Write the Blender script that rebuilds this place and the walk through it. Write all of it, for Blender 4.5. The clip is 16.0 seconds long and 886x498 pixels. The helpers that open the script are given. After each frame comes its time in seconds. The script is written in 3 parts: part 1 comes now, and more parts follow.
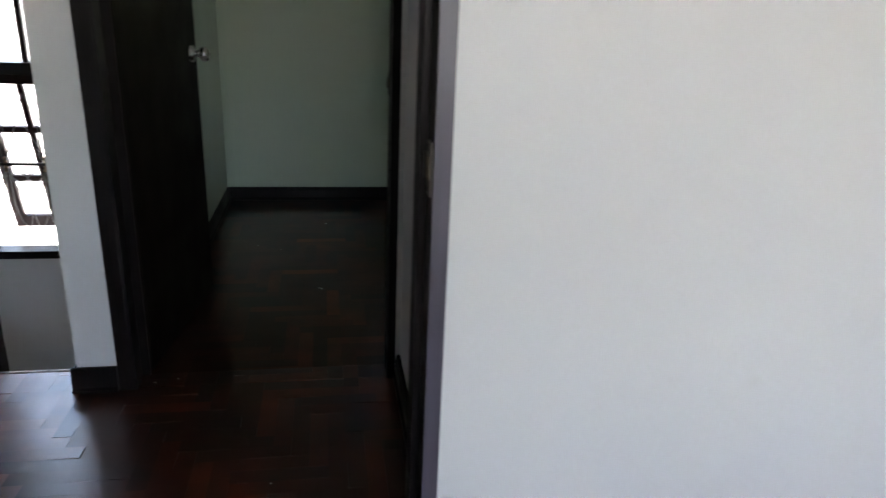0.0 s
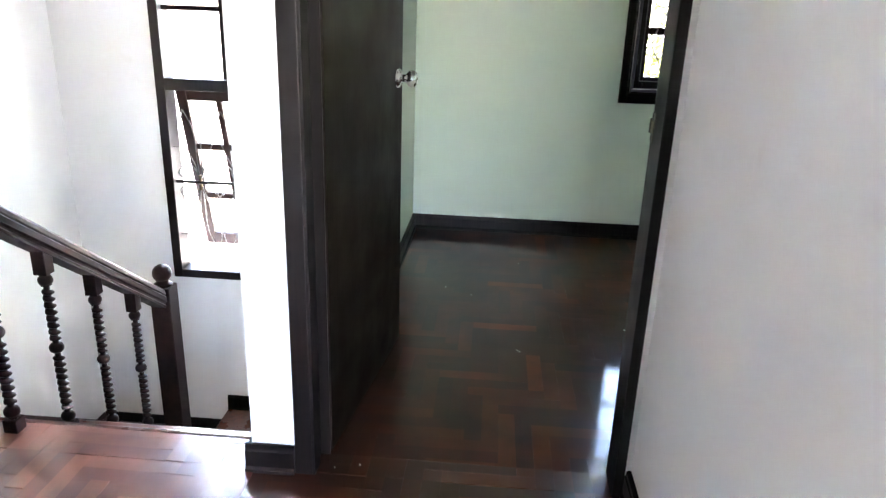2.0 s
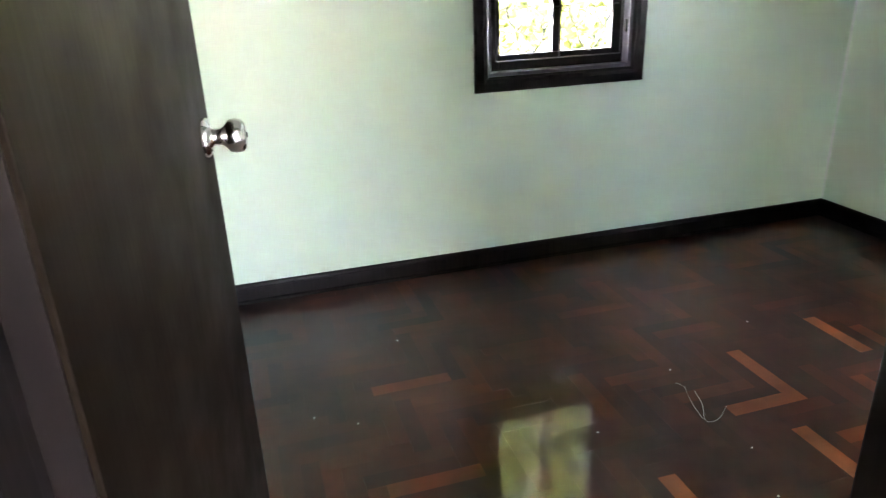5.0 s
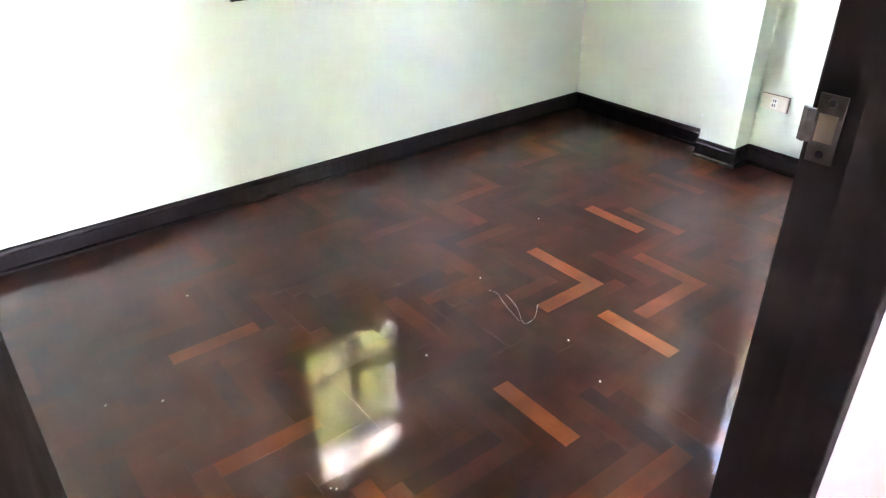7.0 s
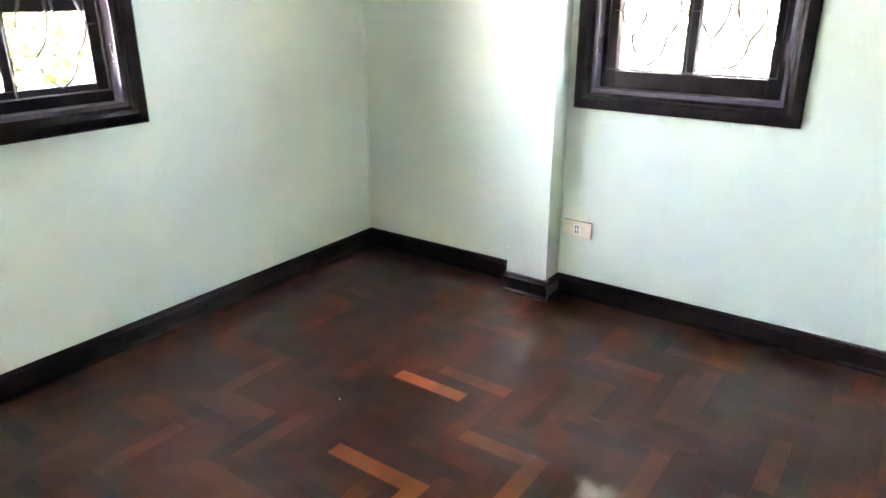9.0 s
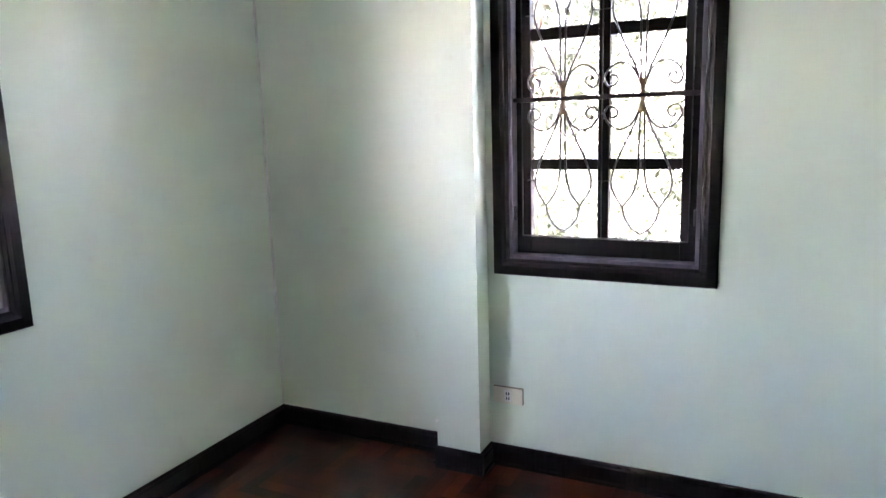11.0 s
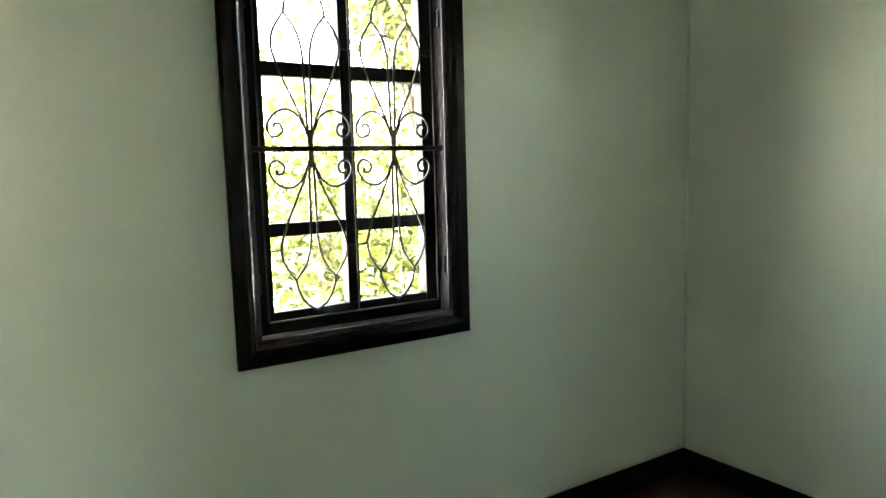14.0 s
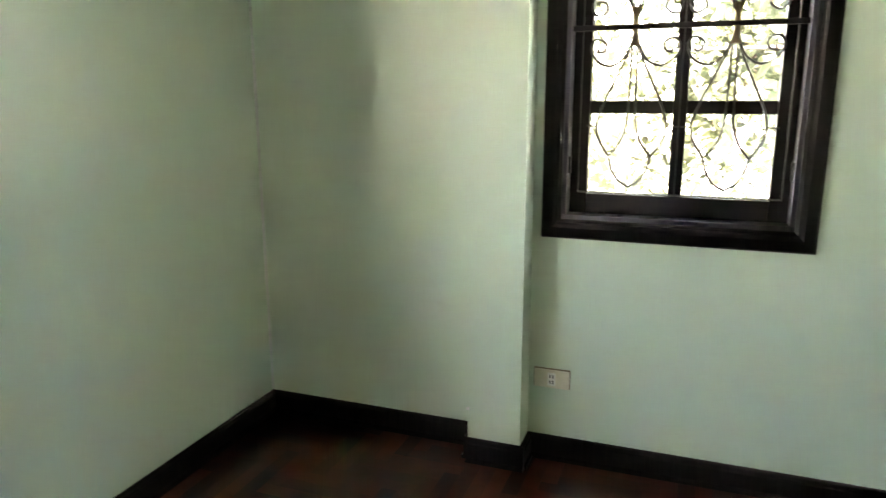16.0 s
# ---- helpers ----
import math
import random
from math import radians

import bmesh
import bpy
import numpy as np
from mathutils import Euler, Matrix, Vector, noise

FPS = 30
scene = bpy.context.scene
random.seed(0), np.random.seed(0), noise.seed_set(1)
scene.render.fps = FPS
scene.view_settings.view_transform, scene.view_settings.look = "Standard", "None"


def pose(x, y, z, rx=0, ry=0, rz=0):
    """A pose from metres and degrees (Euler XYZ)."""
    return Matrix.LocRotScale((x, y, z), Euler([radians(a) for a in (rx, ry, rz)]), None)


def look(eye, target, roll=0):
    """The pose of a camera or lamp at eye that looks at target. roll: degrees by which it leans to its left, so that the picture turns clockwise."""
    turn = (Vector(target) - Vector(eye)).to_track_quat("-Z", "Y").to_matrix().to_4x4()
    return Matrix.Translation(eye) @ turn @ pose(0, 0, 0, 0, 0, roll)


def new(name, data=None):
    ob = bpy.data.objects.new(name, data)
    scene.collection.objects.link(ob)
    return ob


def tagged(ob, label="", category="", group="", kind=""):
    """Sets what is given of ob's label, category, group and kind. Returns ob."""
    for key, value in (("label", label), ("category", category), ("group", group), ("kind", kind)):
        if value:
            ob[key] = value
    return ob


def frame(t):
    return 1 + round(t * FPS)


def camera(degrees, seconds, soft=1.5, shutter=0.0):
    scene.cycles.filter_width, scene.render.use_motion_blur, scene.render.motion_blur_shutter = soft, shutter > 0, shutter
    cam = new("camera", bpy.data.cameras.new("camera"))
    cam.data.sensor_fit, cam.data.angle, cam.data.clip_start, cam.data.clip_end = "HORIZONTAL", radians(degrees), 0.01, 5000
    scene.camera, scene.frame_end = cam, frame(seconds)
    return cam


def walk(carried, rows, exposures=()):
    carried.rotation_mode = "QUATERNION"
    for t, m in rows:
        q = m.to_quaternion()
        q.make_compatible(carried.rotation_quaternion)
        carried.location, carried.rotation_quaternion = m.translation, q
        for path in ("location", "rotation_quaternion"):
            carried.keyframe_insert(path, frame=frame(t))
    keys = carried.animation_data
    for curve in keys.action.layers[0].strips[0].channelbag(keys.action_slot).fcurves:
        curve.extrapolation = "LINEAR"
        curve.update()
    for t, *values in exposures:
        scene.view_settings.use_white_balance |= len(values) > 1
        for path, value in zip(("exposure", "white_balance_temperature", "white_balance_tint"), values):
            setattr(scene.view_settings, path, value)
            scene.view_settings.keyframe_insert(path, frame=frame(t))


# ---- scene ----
cam = camera(65.6, 16.0, soft=1.2, shutter=0.4)
PATH = [
    (0, (-2.439, -4.49, 1.233), (-2.109, -2.632, 0.572), 2.5),
    (0.5, (-2.485, -4.353, 1.262), (-2.333, -2.476, 0.588), 2.7),
    (1, (-2.542, -4.227, 1.266), (-2.498, -2.338, 0.609), 1.7),
    (1.5, (-2.593, -4.133, 1.267), (-2.6, -2.241, 0.617), 1.5),
    (2, (-2.623, -3.957, 1.251), (-2.748, -2.073, 0.592), 2.0),
    (2.5, (-2.631, -3.759, 1.266), (-2.768, -1.878, 0.601), 1.3),
    (3, (-2.659, -3.547, 1.267), (-2.764, -1.686, 0.543), -0.1),
    (5.5, (-2.951, -2.654, 1.262), (-2.178, -0.971, 0.507), -2.1),
    (6, (-2.977, -2.606, 1.26), (-1.982, -1.076, 0.442), -1.5),
    (6.5, (-2.955, -2.587, 1.238), (-1.929, -1.151, 0.297), -0.3),
    (7, (-2.936, -2.552, 1.236), (-1.874, -1.174, 0.248), -0.6),
    (7.5, (-2.806, -2.474, 1.214), (-1.64, -1.145, 0.279), 0.7),
    (8, (-2.649, -2.376, 1.208), (-1.407, -1.037, 0.383), 1.0),
    (8.5, (-2.563, -2.296, 1.198), (-1.16, -1.084, 0.428), 0.7),
    (11, (-2.435, -2.037, 1.357), (-0.662, -1.181, 1.004), -1.7),
    (11.5, (-2.408, -2.013, 1.385), (-0.618, -1.163, 1.114), -0.4),
    (12, (-2.326, -2.056, 1.385), (-0.642, -0.997, 1.177), -0.7),
    (12.5, (-2.38, -1.958, 1.386), (-0.867, -0.661, 1.214), -1.3),
    (13, (-2.4, -1.934, 1.393), (-1.085, -0.439, 1.199), -1.5),
    (13.5, (-2.44, -1.937, 1.357), (-1.267, -0.327, 1.177), -1.8),
    (14, (-2.457, -1.912, 1.334), (-1.389, -0.236, 1.109), -1.6),
    (14.5, (-2.365, -1.776, 1.406), (-1.218, -0.184, 1.021), 0.2),
    (15, (-2.334, -1.637, 1.355), (-0.825, -0.395, 0.934), -1.2),
    (15.5, (-2.25, -1.58, 1.356), (-0.527, -0.678, 0.889), -0.8),
    (16, (-2.194, -1.55, 1.241), (-0.364, -0.871, 0.806), -0.2),
]
EXPOSURES = [
    (0.0, 4.3, 7100, 14), (0.5, 5.1, 6800, 17), (1.0, 6.4, 6600, 18), (1.5, 7.0, 6800, 18), (2.0, 7.05, 7000, 17), (2.5, 7.2, 7300, 18),
    (3.0, 7.45, 7300, 19), (5.5, 8.15, 7200, 25), (6.0, 8.55, 7200, 29), (7.0, 9.1, 7300, 36), (7.5, 9.15, 7300, 37), (8.5, 8.75, 7300, 30),
    (11.0, 7.6, 6900, 33), (12.0, 6.9, 6900, 28), (12.5, 6.75, 7000, 24), (13.5, 6.75, 7500, 16), (14.0, 6.6, 8300, 9),
    (14.5, 6.85, 9800, 3), (15.0, 7.45, 10500, 4), (15.5, 7.45, 9200, 8), (16.0, 7.2, 8700, 12),
]
walk(cam, [(t, look(eye, target, roll)) for t, eye, target, roll in PATH], EXPOSURES)

# ---- light ----
SUN_TO = Vector((-0.60, -0.24, 0.763)).normalized()
sky_world = bpy.data.worlds.new("sky")
scene.world = sky_world
sky_world.use_nodes = True
wn = sky_world.node_tree
sky = wn.nodes.new("ShaderNodeTexSky")
sky.sky_type = "NISHITA"
sky.sun_disc = False
sky.sun_elevation = math.asin(SUN_TO.z)
sky.sun_rotation = math.atan2(SUN_TO.x, SUN_TO.y)
sky.air_density, sky.dust_density, sky.ozone_density = 1.0, 3.0, 0.6
wn.nodes["Background"].inputs[1].default_value = 0.15
wn.links.new(sky.outputs[0], wn.nodes["Background"].inputs[0])
sun = new("sun", bpy.data.lights.new("sun", "SUN"))
sun.data.energy, sun.data.angle, sun.data.color = 3.2, radians(2.0), (1.0, 0.96, 0.90)
sun.matrix_world = look(SUN_TO * 40, (0, 0, 0))


# ---- materials ----
def node_mat(name):
    m = bpy.data.materials.new(name)
    m.use_nodes = True
    t = m.node_tree
    return m, t, t.nodes["Principled BSDF"]


def noise_tex(t, scale, detail=4.0, stretch=(1, 1, 1), coord="Object"):
    tc, mp, nz = t.nodes.new("ShaderNodeTexCoord"), t.nodes.new("ShaderNodeMapping"), t.nodes.new("ShaderNodeTexNoise")
    mp.inputs["Scale"].default_value = stretch
    nz.inputs["Scale"].default_value, nz.inputs["Detail"].default_value = scale, detail
    t.links.new(tc.outputs[coord], mp.inputs[0])
    t.links.new(mp.outputs[0], nz.inputs["Vector"])
    return nz.outputs["Fac"]


def ramp(t, fac, stops):
    r = t.nodes.new("ShaderNodeValToRGB")
    while len(r.color_ramp.elements) < len(stops):
        r.color_ramp.elements.new(0.5)
    for e, (p, c) in zip(r.color_ramp.elements, stops):
        e.position, e.color = p, (*c, 1) if len(c) == 3 else c
    t.links.new(fac, r.inputs[0])
    return r.outputs[0]


def grey(v):
    return (v, v, v)


def mix(t, fac, a, b, mode="MIX"):
    n = t.nodes.new("ShaderNodeMix")
    n.data_type, n.blend_type = "RGBA", mode
    for sock, val in ((n.inputs[0], fac), (n.inputs[6], a), (n.inputs[7], b)):
        if isinstance(val, bpy.types.NodeSocket):
            t.links.new(val, sock)
        else:
            sock.default_value = val if isinstance(val, float) else (*val, 1)
    return n.outputs[2]


def bump(t, b, height, strength, dist, chain=None):
    n = t.nodes.new("ShaderNodeBump")
    n.inputs["Strength"].default_value, n.inputs["Distance"].default_value = strength, dist
    t.links.new(height, n.inputs["Height"])
    if chain:
        t.links.new(chain, n.inputs["Normal"])
    t.links.new(n.outputs[0], b.inputs["Normal"])
    return n.outputs[0]


def paint(name, a, b_, rough, dirt=(0.5, 0.48, 0.42)):
    m, t, b = node_mat(name)
    base = ramp(t, noise_tex(t, 1.3, 5), [(0.3, a), (0.7, b_)])
    spots = ramp(t, noise_tex(t, 9, 6), [(0.66, grey(0)), (0.8, grey(0.22))])
    t.links.new(mix(t, spots, base, dirt), b.inputs["Base Color"])
    t.links.new(ramp(t, noise_tex(t, 3, 4), [(0.3, grey(rough - 0.02)), (0.7, grey(rough + 0.03))]), b.inputs["Roughness"])
    c = bump(t, b, noise_tex(t, 2.2, 2), 0.25, 0.007)
    bump(t, b, noise_tex(t, 160, 3), 0.12, 0.002, c)
    return m


def wood(name, a, b_, rough, grain=(26, 26, 1.6), coat=0.05, spec=0.18):
    m, t, b = node_mat(name)
    g = noise_tex(t, 3.0, 8, grain)
    col = ramp(t, g, [(0.3, a), (0.72, b_)])
    wear = ramp(t, noise_tex(t, 2.0, 6), [(0.45, grey(0)), (0.75, grey(0.35))])
    t.links.new(mix(t, wear, col, tuple(1.6 * v for v in b_)), b.inputs["Base Color"])
    t.links.new(ramp(t, noise_tex(t, 6, 5), [(0.3, grey(rough - 0.08)), (0.7, grey(rough + 0.12))]), b.inputs["Roughness"])
    b.inputs["Coat Weight"].default_value, b.inputs["Coat Roughness"].default_value = coat, 0.22
    b.inputs["Specular IOR Level"].default_value = spec
    bump(t, b, g, 0.15, 0.002)
    return m


def plain(name, col, rough, metal=0.0, var=0.15, scale=40.0):
    m, t, b = node_mat(name)
    t.links.new(ramp(t, noise_tex(t, scale, 4), [(0.3, tuple(c * (1 - var) for c in col)), (0.7, tuple(min(1, c * (1 + var)) for c in col))]), b.inputs["Base Color"])
    t.links.new(ramp(t, noise_tex(t, scale * 0.6, 4), [(0.3, grey(max(0.03, rough - 0.06))), (0.7, grey(rough + 0.08))]), b.inputs["Roughness"])
    b.inputs["Metallic"].default_value = metal
    return m


def parquet_mat(name, tones, coat=0.62, spec=0.04, stained=0.8, haze=0.08):
    m, t, b = node_mat(name)
    oi, geo = t.nodes.new("ShaderNodeObjectInfo"), t.nodes.new("ShaderNodeNewGeometry")
    add, fr = t.nodes.new("ShaderNodeMath"), t.nodes.new("ShaderNodeMath")
    add.operation, fr.operation = "ADD", "FRACT"
    t.links.new(oi.outputs["Random"], add.inputs[0])
    t.links.new(geo.outputs["Random Per Island"], add.inputs[1])
    t.links.new(add.outputs[0], fr.inputs[0])
    tone = ramp(t, fr.outputs[0], tones)
    tc = t.nodes.new("ShaderNodeNewGeometry").outputs["Position"]

    def pos_noise(scale, detail, stretch=(1, 1, 1)):
        mp, nz = t.nodes.new("ShaderNodeMapping"), t.nodes.new("ShaderNodeTexNoise")
        mp.inputs["Scale"].default_value = stretch
        nz.inputs["Scale"].default_value, nz.inputs["Detail"].default_value = scale, detail
        t.links.new(tc, mp.inputs[0])
        t.links.new(mp.outputs[0], nz.inputs["Vector"])
        return nz.outputs["Fac"]

    grain = mix(t, 0.5, ramp(t, pos_noise(3, 7, (60, 5, 1)), [(0.3, grey(0.88)), (0.7, grey(1.07))]), ramp(t, pos_noise(3, 7, (5, 60, 1)), [(0.3, grey(0.88)), (0.7, grey(1.07))]))
    col = mix(t, 1.0, tone, grain, "MULTIPLY")
    stain = ramp(t, pos_noise(1.7, 1.5), [(0.36, grey(0.0)), (0.68, grey(stained))])
    col = mix(t, stain, col, (0.027, 0.0115, 0.0075))
    col = mix(t, 1.0, col, ramp(t, pos_noise(6.5, 2), [(0.30, grey(0.64)), (0.70, grey(1.2))]), "MULTIPLY")
    t.links.new(col, b.inputs["Base Color"])
    t.links.new(ramp(t, pos_noise(2.5, 2), [(0.3, grey(0.29)), (0.72, grey(0.36))]), b.inputs["Roughness"])
    b.inputs["Coat Weight"].default_value, b.inputs["Coat Roughness"].default_value = coat, haze
    b.inputs["Specular IOR Level"].default_value = spec
    c = bump(t, b, pos_noise(5, 2), 0.10, 0.003)
    c = bump(t, b, pos_noise(60, 2), 0.06, 0.0010, c)
    t.links.new(c, b.inputs["Coat Normal"])
    return m


def glass_mat(name, clear):
    m, t, b = node_mat(name)
    b.inputs["Base Color"].default_value = (clear, clear + 0.01, clear + 0.005, 1)
    b.inputs["Transmission Weight"].default_value, b.inputs["IOR"].default_value = 1.0, 1.02
    t.links.new(ramp(t, noise_tex(t, 8, 4), [(0.4, grey(0.0)), (0.8, grey(0.03))]), b.inputs["Roughness"])
    return m


def leaf_mat(name, lo, hi):
    m, t, b = node_mat(name)
    geo = t.nodes.new("ShaderNodeNewGeometry")
    t.links.new(ramp(t, geo.outputs["Random Per Island"], [(0.0, lo), (0.6, hi), (1.0, tuple(1.5 * c for c in hi))]), b.inputs["Base Color"])
    b.inputs["Roughness"].default_value = 0.5
    b.inputs["Subsurface Weight"].default_value = 0.0
    tr, mx = t.nodes.new("ShaderNodeBsdfTranslucent"), t.nodes.new("ShaderNodeMixShader")
    tr.inputs[0].default_value = (hi[0], hi[1], hi[2] * 0.6, 1)
    mx.inputs[0].default_value = 0.4
    out = t.nodes["Material Output"]
    t.links.new(b.outputs[0], mx.inputs[1])
    t.links.new(tr.outputs[0], mx.inputs[2])
    t.links.new(mx.outputs[0], out.inputs[0])
    return m


MINT = paint("mint_wall_paint", (0.61, 0.705, 0.59), (0.63, 0.72, 0.605), 0.35)
WHITE = paint("white_wall_paint", (0.66, 0.66, 0.65), (0.69, 0.69, 0.68), 0.5)
CEIL = paint("white_ceiling_paint", (0.78, 0.78, 0.77), (0.82, 0.82, 0.81), 0.7)
DARK = wood("dark_stained_wood", (0.006, 0.004, 0.004), (0.012, 0.008, 0.0075), 0.42, spec=0.12)
DOORW = wood("dark_brown_door_veneer", (0.006, 0.0038, 0.0025), (0.011, 0.007, 0.0045), 0.45, coat=0.0, spec=0.04)
MAHOG = wood("mahogany_stair_wood", (0.006, 0.003, 0.003), (0.016, 0.007, 0.006), 0.36, (8, 8, 8), 0.03, 0.09)
TREADW = wood("reddish_stair_tread", (0.055, 0.018, 0.012), (0.105, 0.036, 0.024), 0.30, (14, 14, 14), 0.5, 0.4)
PARQ_TONES = [(0.0, (0.024, 0.0075, 0.0045)), (0.35, (0.040, 0.0105, 0.0052)), (0.8, (0.064, 0.0142, 0.0062)), (1.0, (0.085, 0.021, 0.0082))]
PARQ = parquet_mat("parquet_varnished", PARQ_TONES)
PARQ_HALL = parquet_mat("parquet_worn_varnish", PARQ_TONES, 0.75, 0.10, 0.8, 0.22)
# paler tones paint the stair window's brightness into the landing parquet
PARQ_LANDING_LIT = parquet_mat("parquet_landing_window_lit", [(0.0, (0.105, 0.034, 0.022)), (0.5, (0.15, 0.047, 0.029)), (1.0, (0.21, 0.070, 0.043))], 1.0, 0.12, 0.3, 0.24)
PARQ_MID = parquet_mat("parquet_reddish_block", [(0.0, (0.105, 0.026, 0.0090)), (1.0, (0.140, 0.035, 0.012))], stained=0.3)
PARQ_PALE = parquet_mat("parquet_pale_block", [(0.0, (0.165, 0.043, 0.0135)), (1.0, (0.225, 0.064, 0.0195))], stained=0.15)
STEEL = plain("brushed_steel", (0.62, 0.60, 0.57), 0.24, 1.0, 0.08)
PLATE = plain("worn_strike_steel", (0.10, 0.092, 0.08), 0.42, 1.0, 0.25, 60)
BRASS = plain("latch_hole_brass", (0.20, 0.16, 0.10), 0.5, 0.4)
IVORY = plain("ivory_plastic", (0.74, 0.70, 0.58), 0.35, 0.0, 0.04)
SOCK_W = plain("white_plastic", (0.80, 0.80, 0.77), 0.35, 0.0, 0.03)
BLACK = plain("black_slot", (0.01, 0.01, 0.01), 0.6)
IRON = plain("grey_painted_iron", (0.035, 0.033, 0.032), 0.34, 0.2, 0.2, 90)
DARKIRON = plain("black_painted_iron", (0.015, 0.013, 0.013), 0.4, 0.2)
COLLAR = plain("bronze_painted_collar", (0.22, 0.15, 0.085), 0.45, 0.5)
# lighter purplish tone paints the sheen of daylight onto dark frame wood
FRAME_SHEEN = wood("frame_wood_purplish_sheen", (0.040, 0.034, 0.048), (0.065, 0.055, 0.078), 0.45, (26, 26, 1.6), 0.2, 0.6)
GLASS = glass_mat("window_glass", 0.88)
# darker tint put into the glass to dim the east window's brightness
DIMMED_GLASS = glass_mat("dimmed_window_glass", 0.75)
STAIR_GLASS = glass_mat("stair_window_glass", 0.90)
CONCRETE = plain("exterior_render", (0.52, 0.50, 0.46), 0.85, 0.0, 0.1, 3)
GROUND = plain("pale_concrete_yard", (0.30, 0.30, 0.295), 0.95, 0.0, 0.4, 0.7)
BARK = plain("bark", (0.13, 0.10, 0.075), 0.9, 0.0, 0.35, 14)
LEAF_Y = leaf_mat("yellow_green_leaf", (0.036, 0.050, 0.014), (0.072, 0.088, 0.024))
LEAF_G = leaf_mat("grey_green_leaf", (0.080, 0.098, 0.072), (0.112, 0.128, 0.100))
GRIME = plain("grimy_plastic_edge", (0.22, 0.18, 0.12), 0.5)
CABLE = plain("black_cable", (0.02, 0.02, 0.02), 0.6)


# ---- mesh helpers ----
def finish(name, bm, mat, parent=None, label="", smooth=False):
    me = bpy.data.meshes.new(name)
    if smooth:
        for f in bm.faces:
            f.smooth = True
    bm.to_mesh(me)
    bm.free()
    me.materials.append(mat)
    ob = new(name, me)
    if parent:
        ob.parent = parent
    if label:
        ob["label"] = label
    return ob


def part(name, bm, mat, parent, label="", smooth=False):
    return finish(name, bm, mat, parent, label, smooth)


def box_into(bm, lo, hi, bevel=0.0):
    lo, hi = [min(a, b) for a, b in zip(lo, hi)], [max(a, b) for a, b in zip(lo, hi)]
    r = bmesh.ops.create_cube(bm, size=1)
    c = [(a + b) / 2 for a, b in zip(lo, hi)]
    d = [b - a for a, b in zip(lo, hi)]
    for v in r["verts"]:
        v.co = Vector([c[i] + v.co[i] * d[i] for i in range(3)])
    if bevel:
        es = list({e for v in r["verts"] for e in v.link_edges})
        bmesh.ops.bevel(bm, geom=es, offset=min(bevel, min(d) * 0.45), segments=2, affect="EDGES", profile=0.6)
    return bm


def box(lo, hi, bevel=0.0):
    return box_into(bmesh.new(), lo, hi, bevel)


def prism(profile, a, b, up=(0, 0, 1), out=None):
    """A profile of (outwards, upwards) swept straight from a to b; outwards is out."""
    bm = bmesh.new()
    a, b, up, out = Vector(a), Vector(b), Vector(up), Vector(out)
    rings = [[bm.verts.new(p + out * u + up * v) for u, v in profile] for p in (a, b)]
    n = len(profile)
    for i in range(n):
        bm.faces.new((rings[0][i], rings[0][(i + 1) % n], rings[1][(i + 1) % n], rings[1][i]))
    bm.faces.new(rings[0][::-1])
    bm.faces.new(rings[1])
    bmesh.ops.recalc_face_normals(bm, faces=bm.faces[:])
    return bm


def lathe(profile, centre, sides=20, axis="z"):
    """Profile of (radius, along)."""
    bm = bmesh.new()
    rings = []
    for r, h in profile:
        ring = []
        for k in range(sides):
            a = 2 * math.pi * k / sides
            x, y = r * math.cos(a), r * math.sin(a)
            p = {"z": (x, y, h), "x": (h, x, y), "y": (x, h, y)}[axis]
            ring.append(bm.verts.new(Vector(centre) + Vector(p)))
        rings.append(ring)
    for p, q in zip(rings, rings[1:]):
        for k in range(sides):
            bm.faces.new((p[k], p[(k + 1) % sides], q[(k + 1) % sides], q[k]))
    bm.faces.new(rings[0][::-1])
    bm.faces.new(rings[-1])
    bmesh.ops.recalc_face_normals(bm, faces=bm.faces[:])
    return bm


def smooth_line(pts, n=6):
    pts = [Vector(p) for p in pts]
    out = []
    for i in range(len(pts) - 1):
        p0, p1, p2, p3 = pts[max(i - 1, 0)], pts[i], pts[i + 1], pts[min(i + 2, len(pts) - 1)]
        for k in range(n):
            t = k / n
            out.append(0.5 * (2 * p1 + (p2 - p0) * t + (2 * p0 - 5 * p1 + 4 * p2 - p3) * t * t + (3 * p1 - p0 - 3 * p2 + p3) * t ** 3))
    out.append(pts[-1])
    return out


def tube_into(bm, line, radius, sides=6):
    rings = []
    ref = Vector((0.31, 0.52, 0.79))
    for i, p in enumerate(line):
        d = (line[min(i + 1, len(line) - 1)] - line[max(i - 1, 0)]).normalized()
        u = d.cross(ref).normalized()
        w = d.cross(u)
        r = radius[i] if isinstance(radius, list) else radius
        rings.append([bm.verts.new(p + r * (math.cos(2 * math.pi * k / sides) * u + math.sin(2 * math.pi * k / sides) * w)) for k in range(sides)])
    for p, q in zip(rings, rings[1:]):
        for k in range(sides):
            bm.faces.new((p[k], p[(k + 1) % sides], q[(k + 1) % sides], q[k]))
    bm.faces.new(rings[0][::-1])
    bm.faces.new(rings[-1])
    return bm


